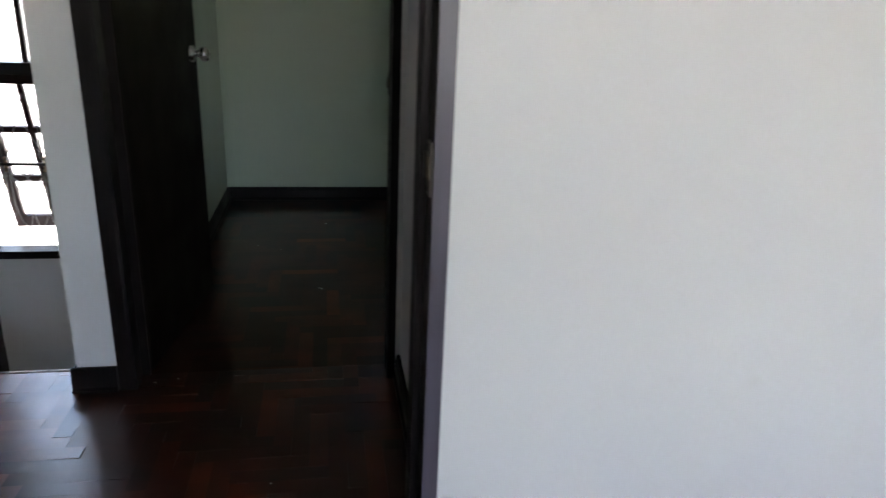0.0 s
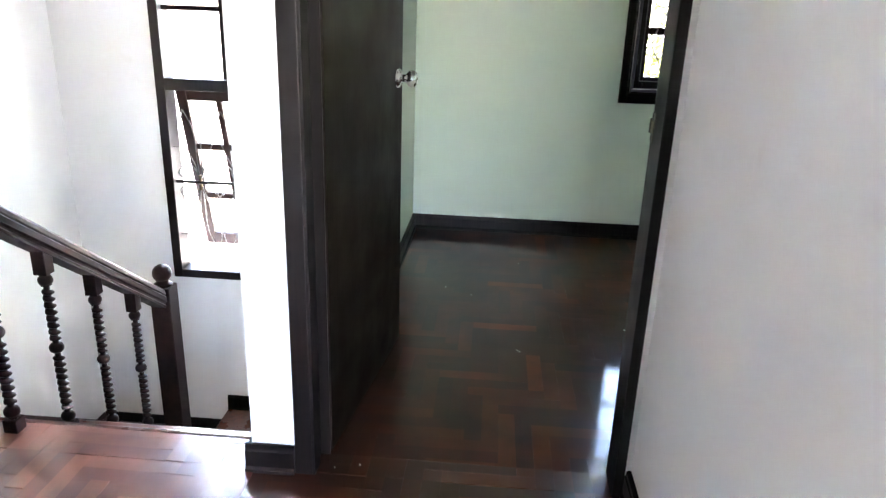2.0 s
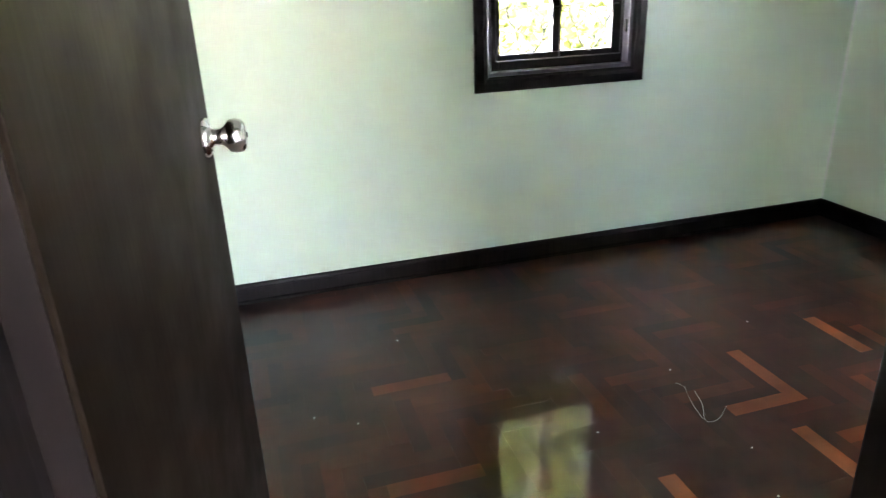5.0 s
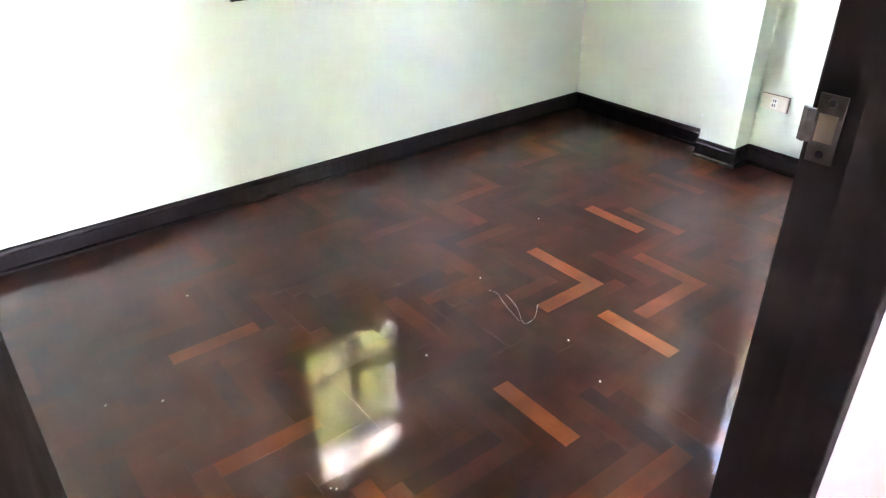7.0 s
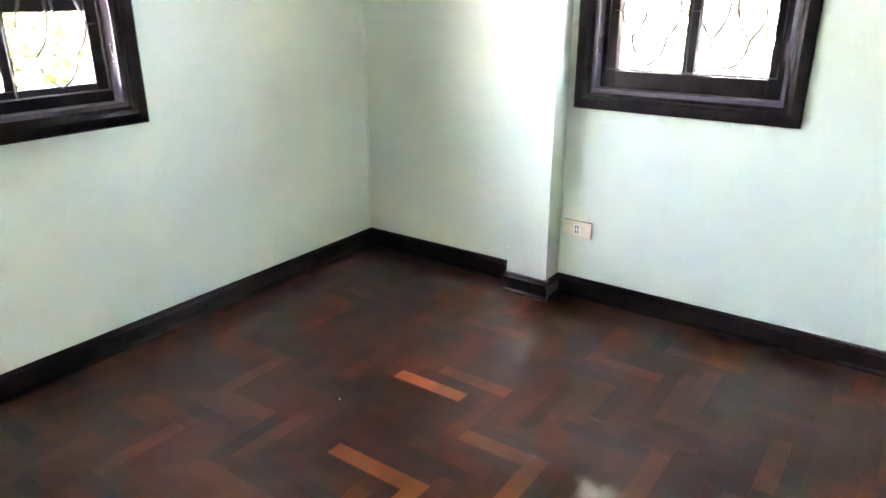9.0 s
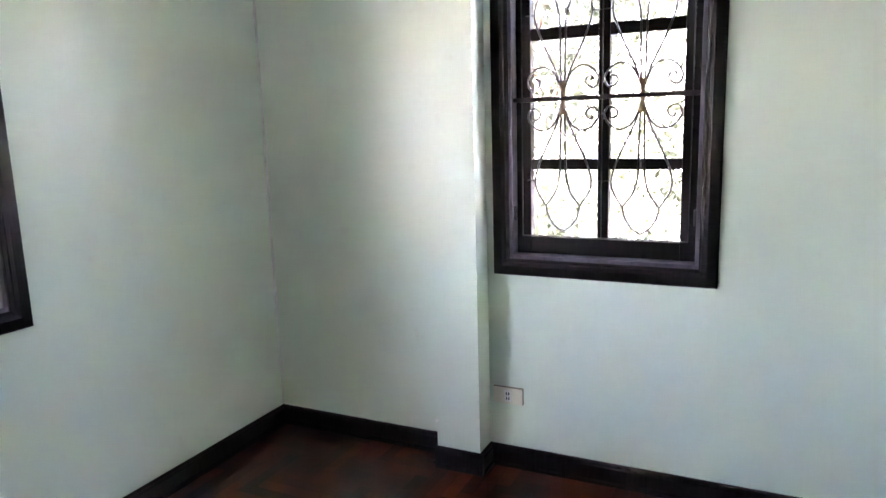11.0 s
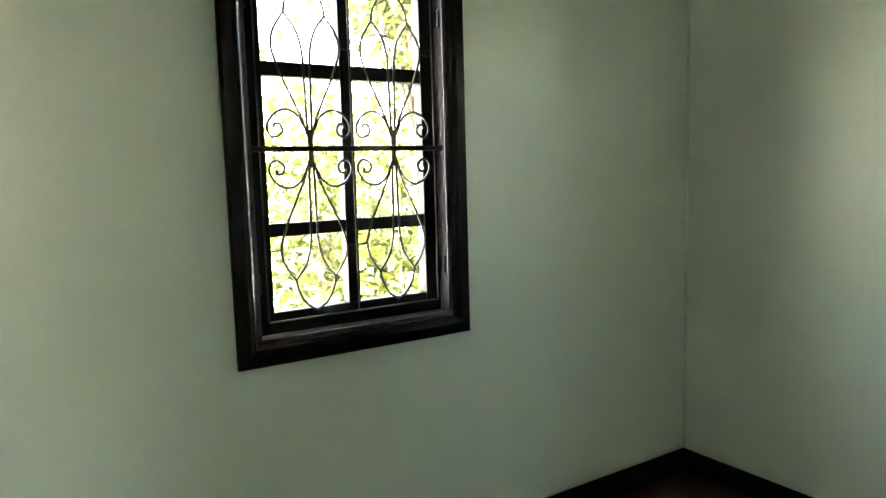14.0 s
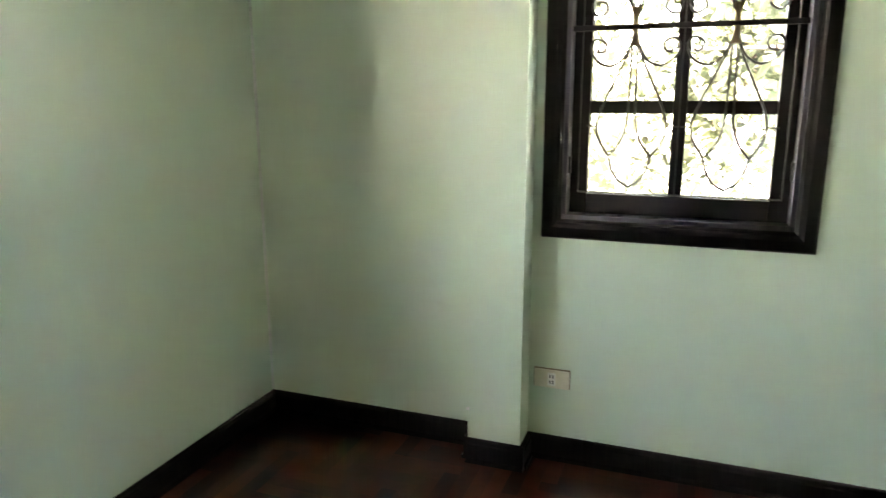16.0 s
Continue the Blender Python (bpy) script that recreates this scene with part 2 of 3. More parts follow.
def wall(name, mat, axis, c0, c1, u0, u1, z0, z1, holes=()):
    """A wall across axis between c0 and c1, along the other axis from u0 to u1, with holes (ua, ub, za, zb) right through it."""
    us = sorted({u0, u1, *[h[0] for h in holes], *[h[1] for h in holes]})
    zs = sorted({z0, z1, *[h[2] for h in holes], *[h[3] for h in holes]})
    us, zs = [u for u in us if u0 <= u <= u1], [z for z in zs if z0 <= z <= z1]
    solid = {}
    for i in range(len(us) - 1):
        for k in range(len(zs) - 1):
            um, zm = (us[i] + us[i + 1]) / 2, (zs[k] + zs[k + 1]) / 2
            solid[i, k] = not any(h[0] < um < h[1] and h[2] < zm < h[3] for h in holes)
    bm = bmesh.new()
    pool = {}

    def v(c, u, z):
        key = (c, u, z)
        if key not in pool:
            pool[key] = bm.verts.new((c, u, z) if axis == "x" else (u, c, z))
        return pool[key]

    for (i, k), s in solid.items():
        if not s:
            continue
        ua, ub, za, zb = us[i], us[i + 1], zs[k], zs[k + 1]
        for c in (c0, c1):
            bm.faces.new((v(c, ua, za), v(c, ub, za), v(c, ub, zb), v(c, ua, zb)))
        for (di, dk), (p, q) in {(-1, 0): ((ua, za), (ua, zb)), (1, 0): ((ub, za), (ub, zb)), (0, -1): ((ua, za), (ub, za)), (0, 1): ((ua, zb), (ub, zb))}.items():
            if not solid.get((i + di, k + dk), False):
                bm.faces.new((v(c0, *p), v(c0, *q), v(c1, *q), v(c1, *p)))
    bmesh.ops.recalc_face_normals(bm, faces=bm.faces[:])
    return tagged(finish(name, bm, mat), kind="structure")


def empty(name, label, category, kind="", group=""):
    return tagged(new(name), label, category, group, kind)


# ---- the shell ----
TOP = 2.62            # ceiling
LOW = -3.25           # ground outside
T = 0.12
WA = (-1.938, -1.147)  # window in the back wall, outer casing
WB = (-1.887, -1.084)  # window in the side wall
WZ0 = 0.790
ZCA, ZCB = 1.410, 1.440  # mid heights of the two windows
WS = (-4.345, -3.50)  # stair window
SY = -0.50            # stair window wall, inner face
SZ = (-0.206, 1.98)
HY = -2.355           # hall face of the wall with the door
CAS = 0.062


def opening(w, zc):
    return (w[0] + CAS, w[1] - CAS, WZ0 + CAS, 2 * zc - WZ0 - CAS)


wall("wall_north", MINT, "y", 0.0, T + 0.03, -3.075, T + 0.03, LOW, TOP, [opening(WA, ZCA)])
wall("wall_east", MINT, "x", 0.0, T + 0.03, -3.50, 0.0, LOW, TOP, [opening(WB, ZCB)])
wall("wall_west", MINT, "x", -3.16, -3.075, -2.262, T + 0.03, LOW, TOP)
wall("wall_stair_side", WHITE, "x", -3.248, -3.164, -2.266, SY, LOW, TOP)
wall("wall_door", WHITE, "y", HY, -2.266, -3.248, -2.196, -0.3, TOP, [(-3.123, -2.214, -0.2, 2.08)])
wall("wall_hall", WHITE, "x", -2.196, -2.12, -3.581, HY, -0.3, TOP)
wall("wall_hall_room_face", MINT, "x", -2.116, -2.06, -3.50, -2.266, -0.3, TOP)
wall("wall_south", MINT, "y", -3.581, -3.504, -2.06, T + 0.03, -0.3, TOP)
wall("wall_first_door", WHITE, "y", -3.655, -3.585, -4.868, -0.404, -0.3, TOP, [(-3.160, -2.286, -0.2, 2.08)])
wall("wall_first_east", WHITE, "x", -0.40, -0.28, -6.90, -3.585, LOW, TOP)
wall("wall_first_south", WHITE, "y", -7.02, -6.90, -4.868, -0.28, LOW, TOP, [(-2.7, -0.9, 0.9, 2.05)])
wall("wall_first_west", WHITE, "x", -4.99, -4.872, -7.02, -3.585, LOW, TOP)
wall("wall_stair_west", WHITE, "x", -4.99, -4.872, -3.581, SY + 0.15, LOW, TOP)
wall("wall_stair_north", WHITE, "y", SY, SY + 0.15, -4.868, -3.252, LOW, TOP, [(WS[0] + 0.03, WS[1] - 0.03, SZ[0] + 0.03, SZ[1] - 0.03)])
wall("pilaster_east", MINT, "x", -0.113, -0.001, -1.052, -0.867, -0.01, TOP - 0.002)

bm = box((-5.0, -7.1, TOP), (0.25, 0.25, TOP + 0.15))
tagged(finish("ceiling", bm, CEIL), kind="structure")
roof = bmesh.new()
ridge = [(-2.4, -7.6, 4.3), (-2.4, 1.05, 4.3)]
eaves = [(-5.6, -7.6, TOP + 0.17), (-5.6, 1.05, TOP + 0.17), (0.85, 1.05, TOP + 0.17), (0.85, -7.6, TOP + 0.17)]
rv = [roof.verts.new(p) for p in ridge + eaves]
for f in ((0, 1, 3, 2), (1, 0, 5, 4), (0, 2, 5), (1, 4, 3), (2, 3, 4, 5)):
    roof.faces.new([rv[i] for i in f])
bmesh.ops.recalc_face_normals(roof, faces=roof.faces[:])
tagged(finish("roof", roof, CONCRETE), kind="structure")

# floors: a screed under the blocks
SLABS = {"floor": [(-3.075, -2.266, 0.0, 0.0), (-2.06, -3.504, 0.0, -2.266)], "floor_hall": [(-4.868, -3.585, -2.196, -2.355), (-4.868, -2.355, -3.250, -2.225), (-3.123, -2.355, -2.214, -2.266)],
         "floor_first_room": [(-4.868, -6.90, -0.40, -3.585)]}
floors = {}
for fname, rects in SLABS.items():
    bm = bmesh.new()
    for x0, y0, x1, y1 in rects:
        box_into(bm, (x0, y0, -0.14), (x1, y1, -0.010 if fname != "floor_first_room" else 0.0))
    floors[fname] = tagged(finish(fname, bm, PARQ if fname == "floor_first_room" else DARK), kind="structure")
bm = box((-400, -400, LOW - 0.4), (400, 400, LOW))
tagged(finish("ground", bm, GROUND), kind="structure")

# baseboards
BASE = [(0, 0), (0.024, 0), (0.024, 0.010), (0.016, 0.016), (0.016, 0.066), (0.013, 0.071), (0.012, 0.081), (0.008, 0.085), (0, 0.085)]


def baseboard(a, b, out, z=0.0):
    tagged(finish("baseboard", prism(BASE, (*a, z), (*b, z), out=(*out, 0)), DARK), "dark-stained wooden baseboard along the wall", "baseboard", kind="structure")


baseboard((-3.075, -0.0005), (-0.0, -0.0005), (0, -1))
baseboard((-0.0005, -0.017), (-0.0005, -0.867), (-1, 0))
baseboard((-0.0005, -1.052), (-0.0005, -3.504), (-1, 0))
baseboard((-0.1135, -0.865), (-0.1135, -1.069), (-1, 0))
baseboard((-0.017, -1.0525), (-0.112, -1.0525), (0, -1))
baseboard((-0.017, -0.8665), (-0.112, -0.8665), (0, 1))
baseboard((-3.0745, -2.20), (-3.0745, -0.017), (1, 0))
baseboard((-2.1965, HY - 0.002), (-2.1965, -3.58), (-1, 0))
baseboard((-3.265, HY - 0.0005), (-3.125, HY - 0.0005), (0, -1))
baseboard((-3.2485, HY), (-3.2485, -2.23), (-1, 0))
baseboard((-2.0, -3.5035), (0.0, -3.5035), (0, 1))


# ---- door frames ----
def frame_post(x_in, x_out, y0, y1, z1, stop, proud):
    """A post with a door stop standing proud of it between the two depths of stop."""
    bm = box((x_in, y0, -0.009), (x_out, y1, z1), 0.003)
    box_into(bm, (x_in + proud, stop[0], -0.009), (x_in - proud * 0.1, stop[1], z1 - 0.002), 0.002)
    return bm


def strike(parent, x, y, z, facing):
    plate = part("strike_plate", box((x, y - 0.0135, z - 0.035), (x + facing * 0.003, y + 0.0135, z + 0.035), 0.001), PLATE, parent, "worn steel strike plate")
    part("latch_hole", box((x + facing * 0.003, y - 0.009, z - 0.013), (x + facing * 0.0042, y + 0.009, z + 0.015)), BRASS, plate, "yellowed latch opening")
    bm = bmesh.new()
    pts = [(x + facing * 0.003, y + 0.013), (x + facing * 0.006, y + 0.020), (x + facing * 0.003, y + 0.026), (x, y + 0.027), (x, y + 0.013)]
    lo, hi = [bm.verts.new((*p, z - 0.016)) for p in pts], [bm.verts.new((*p, z + 0.018)) for p in pts]
    for i in range(5):
        bm.faces.new((lo[i], lo[(i + 1) % 5], hi[(i + 1) % 5], hi[i]))
    bm.faces.new(lo[::-1]), bm.faces.new(hi)
    bmesh.ops.recalc_face_normals(bm, faces=bm.faces[:])
    part("lip", bm, PLATE, plate)
    for dz in (-0.026, 0.027):
        part("screw", lathe([(0.0, 0.0029), (0.0042, 0.003), (0.0036, 0.0042), (0.0, 0.0045)] if facing > 0 else [(0.0, -0.0029), (0.0042, -0.003), (0.0036, -0.0042), (0.0, -0.0045)], (x, y, z + dz), 10, "x"), BLACK, plate)


df = empty("door_frame_1", "dark-stained wooden door frame of the mint room", "door frame", "structure")
part("jamb", frame_post(-3.074, -3.123, HY - 0.013, -2.268, 2.078, (HY - 0.012, -2.310), 0.008), DARK, df)
part("jamb", frame_post(-2.240, -2.214, HY - 0.013, -2.252, 2.078, (HY - 0.012, -2.300), -0.001), DARK, df)
part("rebate_strip", box((-3.122, -2.2700, -0.008), (-3.046, -2.2652, 2.03)), DARK, df)
part("head", box((-3.074, HY - 0.012, 2.03), (-2.241, -2.259, 2.078), 0.003), DARK, df)
strike(df, -2.240, -2.272, 1.000, -1)
df = empty("door_frame_2", "dark-stained wooden frame of the first doorway", "door frame", "structure")
part("jamb", frame_post(-2.310, -2.286, -3.668, -3.580, 2.078, (-3.628, -3.581), -0.012), DARK, df)
part("jamb", frame_post(-3.136, -3.160, -3.668, -3.580, 2.078, (-3.628, -3.581), 0.012), DARK, df)
part("head", box((-3.136, -3.667, 2.03), (-2.310, -3.581, 2.078), 0.003), DARK, df)
# grazing light on the frame's front edge, put into its colour
part("front_edge", box((-2.3095, -3.6705, -0.008), (-2.2865, -3.6675, 2.077), 0.001), FRAME_SHEEN, df, "front edge with a purplish sheen painted into its colour")
strike(df, -2.310, -3.650, 1.042, -1)

# ---- door leaf, standing open into the mint room ----
door = empty("door_1", "dark brown veneered flush door standing open", "door")
DW, DT = 0.770, 0.036
part("leaf", box((0.0, -DT, 0.010), (DW, 0.0, 2.02), 0.002), DOORW, door)
for side, sg in ((0.0, 1), (-DT, -1)):
    y0 = side
    prof = [(0.0, 0.0), (0.032, 0.0), (0.033, 0.004), (0.029, 0.009), (0.016, 0.011), (0.0135, 0.016), (0.0135, 0.028), (0.018, 0.033), (0.0265, 0.040), (0.0285, 0.049), (0.0270, 0.060), (0.021, 0.066), (0.010, 0.0675), (0.0, 0.068)]
    kb = part("knob", lathe([(r, sg * h) for r, h in prof], (DW - 0.062, y0, 1.023), 28, "y"), STEEL, door, "brushed steel ball door knob", True)
    part("keyhole", lathe([(0.0, sg * 0.0675), (0.005, sg * 0.068), (0.004, sg * 0.0695), (0.0, sg * 0.070)], (DW - 0.062, y0, 1.023), 10, "y"), PLATE, kb)
part("latch_plate", box((DW - 0.0005, -DT / 2 - 0.011, 0.996), (DW + 0.0015, -DT / 2 + 0.011, 1.052), 0.0005), STEEL, door)
part("latch_bolt", box((DW, -DT / 2 - 0.006, 1.014), (DW + 0.011, -DT / 2 + 0.006, 1.032), 0.003), STEEL, door)
for hz in (0.22, 1.02, 1.80):
    h = part("hinge", lathe([(0.0, 0.0), (0.006, 0.0), (0.006, 0.09), (0.0, 0.09)], (-0.006, -DT - 0.004, hz), 10), DARKIRON, door)
    part("hinge_leaf", box((-0.004, -DT - 0.0015, hz), (0.020, -DT + 0.001, hz + 0.09)), DARKIRON, h)
DOOR_ANGLE = 83.2
door.matrix_world = pose(-3.041, -2.264, 0, 0, 0, DOOR_ANGLE) @ Matrix.Scale(-1, 4, (0, 1, 0))


# ---- windows ----
def window(name, zc, width, label):
    """Built along local x from 0 to width, room side at y = 0 facing -y, outside +y. Returns the thing."""
    w = empty(name, label, "window", "structure")
    z0, z1 = WZ0, 2 * zc - WZ0
    c = CAS
    cp = [(0, 0), (0.0, 0.014), (0.006, 0.020), (0.036, 0.022), (0.046, 0.018), (0.052, 0.018), (0.058, 0.012), (c, 0.010), (c, 0)]

    def member(a, b, inward, lab="casing"):
        bm = prism([(u, v) for u, v in cp], a, b, up=(0, -1, 0), out=inward)
        # mitred ends
        for vtx in bm.verts:
            d = (vtx.co - Vector(a)).dot(Vector(inward))
            ax = (Vector(b) - Vector(a)).normalized()
            s = (vtx.co - Vector(a)).dot(ax)
            vtx.co += ax * (d if s < 1e-4 else -d)
        return part(lab, bm, DARK, w)

    member((0, 0, z0), (width, 0, z0), (0, 0, 1), "window_sill")
    member((width, 0, z1), (0, 0, z1), (0, 0, -1))
    member((0, 0, z1), (0, 0, z0), (1, 0, 0))
    member((width, 0, z0), (width, 0, z1), (-1, 0, 0))
    part("caulk_line", box((0.004, -0.004, z0 - 0.0035), (width - 0.002, 0.001, z0 - 0.0005)), WHITE, w, "thin white caulk line")
    # lining of the reveal
    li, lt = c - 0.004, 0.014
    for lo, hi in (((li, -0.004, z0 + c - 0.004), (width - li, 0.150, z0 + c + lt)), ((li, -0.004, z1 - c - lt), (width - li, 0.150, z1 - c + 0.004)),
                   ((li, -0.003, z0 + c + lt), (li + lt + 0.004, 0.150, z1 - c - lt)), ((width - li - lt - 0.004, -0.003, z0 + c + lt), (width - li, 0.150, z1 - c - lt))):
        # daylight on the reveal, put into the lining's colour
        part("lining", box(lo, hi, 0.002), FRAME_SHEEN, w, "glossy lining with purplish sky light painted into its colour")
    # inner stop bead against which the sash closes
    sx0, sx1, sz0, sz1 = c + lt + 0.001, width - c - lt - 0.001, z0 + c + lt + 0.001, z1 - c - lt - 0.001
    sash = part("sash_frame", bmesh.new(), DARK, w)
    y0, y1 = 0.046, 0.092
    st, br = 0.055, 0.064
    part("stile", box((sx0, y0, sz0), (sx0 + st, y1, sz1), 0.003), DARK, sash)
    part("stile", box((sx1 - st, y0, sz0), (sx1, y1, sz1), 0.003), DARK, sash)
    part("rail", box((sx0 + st, y0 + 0.001, sz0), (sx1 - st, y1 - 0.001, sz0 + br), 0.003), DARK, sash)
    part("rail", box((sx0 + st, y0 + 0.001, sz1 - br), (sx1 - st, y1 - 0.001, sz1), 0.003), DARK, sash)
    xm = (sx0 + sx1) / 2
    part("mullion", box((xm - 0.020, y0 + 0.002, sz0 + br), (xm + 0.020, y1 - 0.002, sz1 - br), 0.003), DARK, sash)
    rows = [sz0 + br, zc - 0.255, zc - 0.216, zc + 0.210, zc + 0.252, sz1 - br]
    for za, zb in ((rows[1], rows[2]), (rows[3], rows[4])):
        for xa, xb in ((sx0 + st, xm - 0.020), (xm + 0.020, sx1 - st)):
            part("glazing_bar", box((xa, y0 + 0.003, za), (xb, y1 - 0.003, zb), 0.003), DARK, sash)
    for za, zb in ((rows[0], rows[1]), (rows[2], rows[3]), (rows[4], rows[5])):
        for xa, xb in ((sx0 + st, xm - 0.020), (xm + 0.020, sx1 - st)):
            p = part("pane", box((xa, 0.079, za), (xb, 0.082, zb)), GLASS if name == "window_1" else DIMMED_GLASS, sash, "clear glass pane" if name == "window_1" else "glass pane tinted darker to dim the view outside")
            p.visible_shadow = False
    for hz in (sz0 + 0.13, sz1 - 0.16):
        for hx, sg in ((c + lt, 1), (width - c - lt, -1)):
            hg = part("hinge", box((hx, 0.012, hz), (hx + sg * 0.004, 0.038, hz + 0.055), 0.001), DARKIRON, w, "small black hinge")
            part("pin", lathe([(0.0, 0.0), (0.005, 0.0), (0.005, 0.055), (0.0, 0.055)], (hx + sg * 0.005, 0.011, hz), 8), DARKIRON, hg)
    return w


def grille(zc, width, label):
    g = empty("window_grille", label, "window grille", group="window grilles")
    c = CAS
    y = 0.016
    part("flat_bar", box((c + 0.0, y - 0.005, zc - 0.008), (width - c, y + 0.005, zc + 0.008), 0.001), DARKIRON, g, "black flat iron bar")
    k = 0.00126
    xc = [width / 2 - 0.139, width / 2 + 0.139]
    half = 0.500
    for sgn in (-1, 1):
        part("rod", tube_into(bmesh.new(), [Vector((c + 0.045, y, zc + sgn * half)), Vector((width - c - 0.040, y, zc + sgn * half))], 0.0028), IRON, g)
    for xx in (c + 0.045, width / 2, width - c - 0.040):
        part("rod", tube_into(bmesh.new(), [Vector((xx, y + 0.006, zc - half)), Vector((xx, y + 0.006, zc + half))], 0.0026), IRON, g)
    inner = [(-4, 30), (-6, 60), (-7, 120), (-8, 180), (-11, 228), (-24, 270), (-50, 305)]
    outer = [(-6, 30), (-19, 72), (-38, 114), (-58, 156), (-76, 202), (-82, 232), (-76, 264), (-50, 305)]
    foot = [(-50, 305), (-43, 335), (-25, 364), (0, 380)]
    scroll = [(-6, 30), (-24, 70), (-52, 89), (-80, 82), (-98, 62), (-102, 44), (-92, 28), (-76, 30), (-66, 42), (-72, 56), (-84, 57), (-86, 48)]
    for x in xc:
        for up in (-1, 1):
            for side in (-1, 1):
                for nm, pts in (("wire", inner), ("wire", outer), ("wire", foot), ("scroll", scroll)):
                    line = smooth_line([(x - side * u * k, y + (0.0 if nm == "wire" else -0.004), zc + up * v * k) for u, v in pts], 5)
                    part(nm, tube_into(bmesh.new(), line, 0.0039), IRON, g, smooth=True)
                tie_end = x + side * 0.135
                part("tie", tube_into(bmesh.new(), [Vector((x + side * 84 * k, y, zc + up * 232 * k)), Vector((tie_end, y, zc + up * 232 * k))], 0.0024), DARKIRON, g)
            prof = [(0.0, 0.0), (0.010, 0.0), (0.0085, 0.014), (0.0105, 0.028), (0.0165, 0.046), (0.0165, 0.050), (0.0, 0.050)]
            cm = lathe([(r, zc + up * (0.006 + h)) for r, h in prof], (x, y, 0), 12)
            part("collar", cm, COLLAR, g, "bronze-painted collar")
    return g


north = Matrix.Translation((WA[0], -0.001, 0))
w1 = window("window_1", ZCA, WA[1] - WA[0], "dark-stained wooden window with six panes onto trees")
w1.matrix_world = north
g1 = grille(ZCA, WA[1] - WA[0], "scrolled grey iron grille inside the dark window")
g1.matrix_world = north
east = pose(-0.001, WB[1], 0, 0, 0, -90)
w2 = window("window_2", ZCB, WB[1] - WB[0], "dark-stained wooden window with six panes beside the pilaster")
w2.matrix_world = east
g2 = grille(ZCB, WB[1] - WB[0], "scrolled grey iron grille inside the dark window")
g2.matrix_world = east

# stair window: fixed light above, awning sash below swung out
w3 = empty("window_3", "tall stair window with an awning sash swung outwards", "window", "structure")
FZ = 0.845
fy0, fy1 = SY - 0.012, SY + 0.10
for lo, hi in (((WS[0], fy0, SZ[0]), (WS[0] + 0.048, fy1, SZ[1])), ((WS[1] - 0.048, fy0, SZ[0]), (WS[1], fy1, SZ[1])), ((WS[0] + 0.048, fy0 + 0.001, SZ[0]), (WS[1] - 0.048, fy1, SZ[0] + 0.045)),
               ((WS[0] + 0.048, fy0 + 0.001, SZ[1] - 0.045), (WS[1] - 0.048, fy1, SZ[1])), ((WS[0] + 0.048, fy0 + 0.001, FZ - 0.03), (WS[1] - 0.048, fy1, FZ + 0.03))):
    part("window_frame", box(lo, hi, 0.003), DARK, w3)
for xm in (WS[0] + 0.355,):
    part("mullion", box((xm - 0.014, SY + 0.03, FZ + 0.03), (xm + 0.014, SY + 0.06, SZ[1] - 0.045), 0.002), DARK, w3)
part("glazing_bar", box((WS[0] + 0.048, SY + 0.031, 1.202), (WS[1] - 0.048, SY + 0.059, 1.226), 0.002), DARK, w3)
p = part("pane", box((WS[0] + 0.048, SY + 0.043, FZ + 0.03), (WS[1] - 0.048, SY + 0.046, SZ[1] - 0.045)), STAIR_GLASS, w3, "clear glass pane")
p.visible_shadow = False
aw = part("awning_sash", bmesh.new(), MAHOG, w3, "reddish-brown awning sash")
aw.matrix_local = pose((WS[0] + WS[1]) / 2, SY + 0.085, FZ - 0.035, 15, 0, 0)
hw, hh = (WS[1] - WS[0]) / 2 - 0.055, FZ - 0.03 - SZ[0] - 0.06
for lo, hi in (((-hw, 0, -hh), (-hw + 0.055, 0.034, 0)), ((hw - 0.055, 0, -hh), (hw, 0.034, 0)), ((-hw + 0.055, 0.001, -0.06), (hw - 0.055, 0.033, 0)), ((-hw + 0.055, 0.001, -hh), (hw - 0.055, 0.033, -hh + 0.07)),
               ((-0.16, 0.002, -hh + 0.07), (-0.13, 0.032, -0.06)), ((0.13, 0.002, -hh + 0.07), (0.16, 0.032, -0.06)), ((-hw + 0.055, 0.003, -hh * 0.36), (hw - 0.055, 0.031, -hh * 0.36 + 0.035)), ((-hw + 0.055, 0.003, -hh * 0.68), (hw - 0.055, 0.031, -hh * 0.68 + 0.035))):
    part("sash_bar", box(lo, hi, 0.003), MAHOG, aw)
p = part("pane", box((-hw + 0.05, 0.016, -hh + 0.05), (hw - 0.05, 0.019, -0.05)), STAIR_GLASS, aw)
p.visible_shadow = False


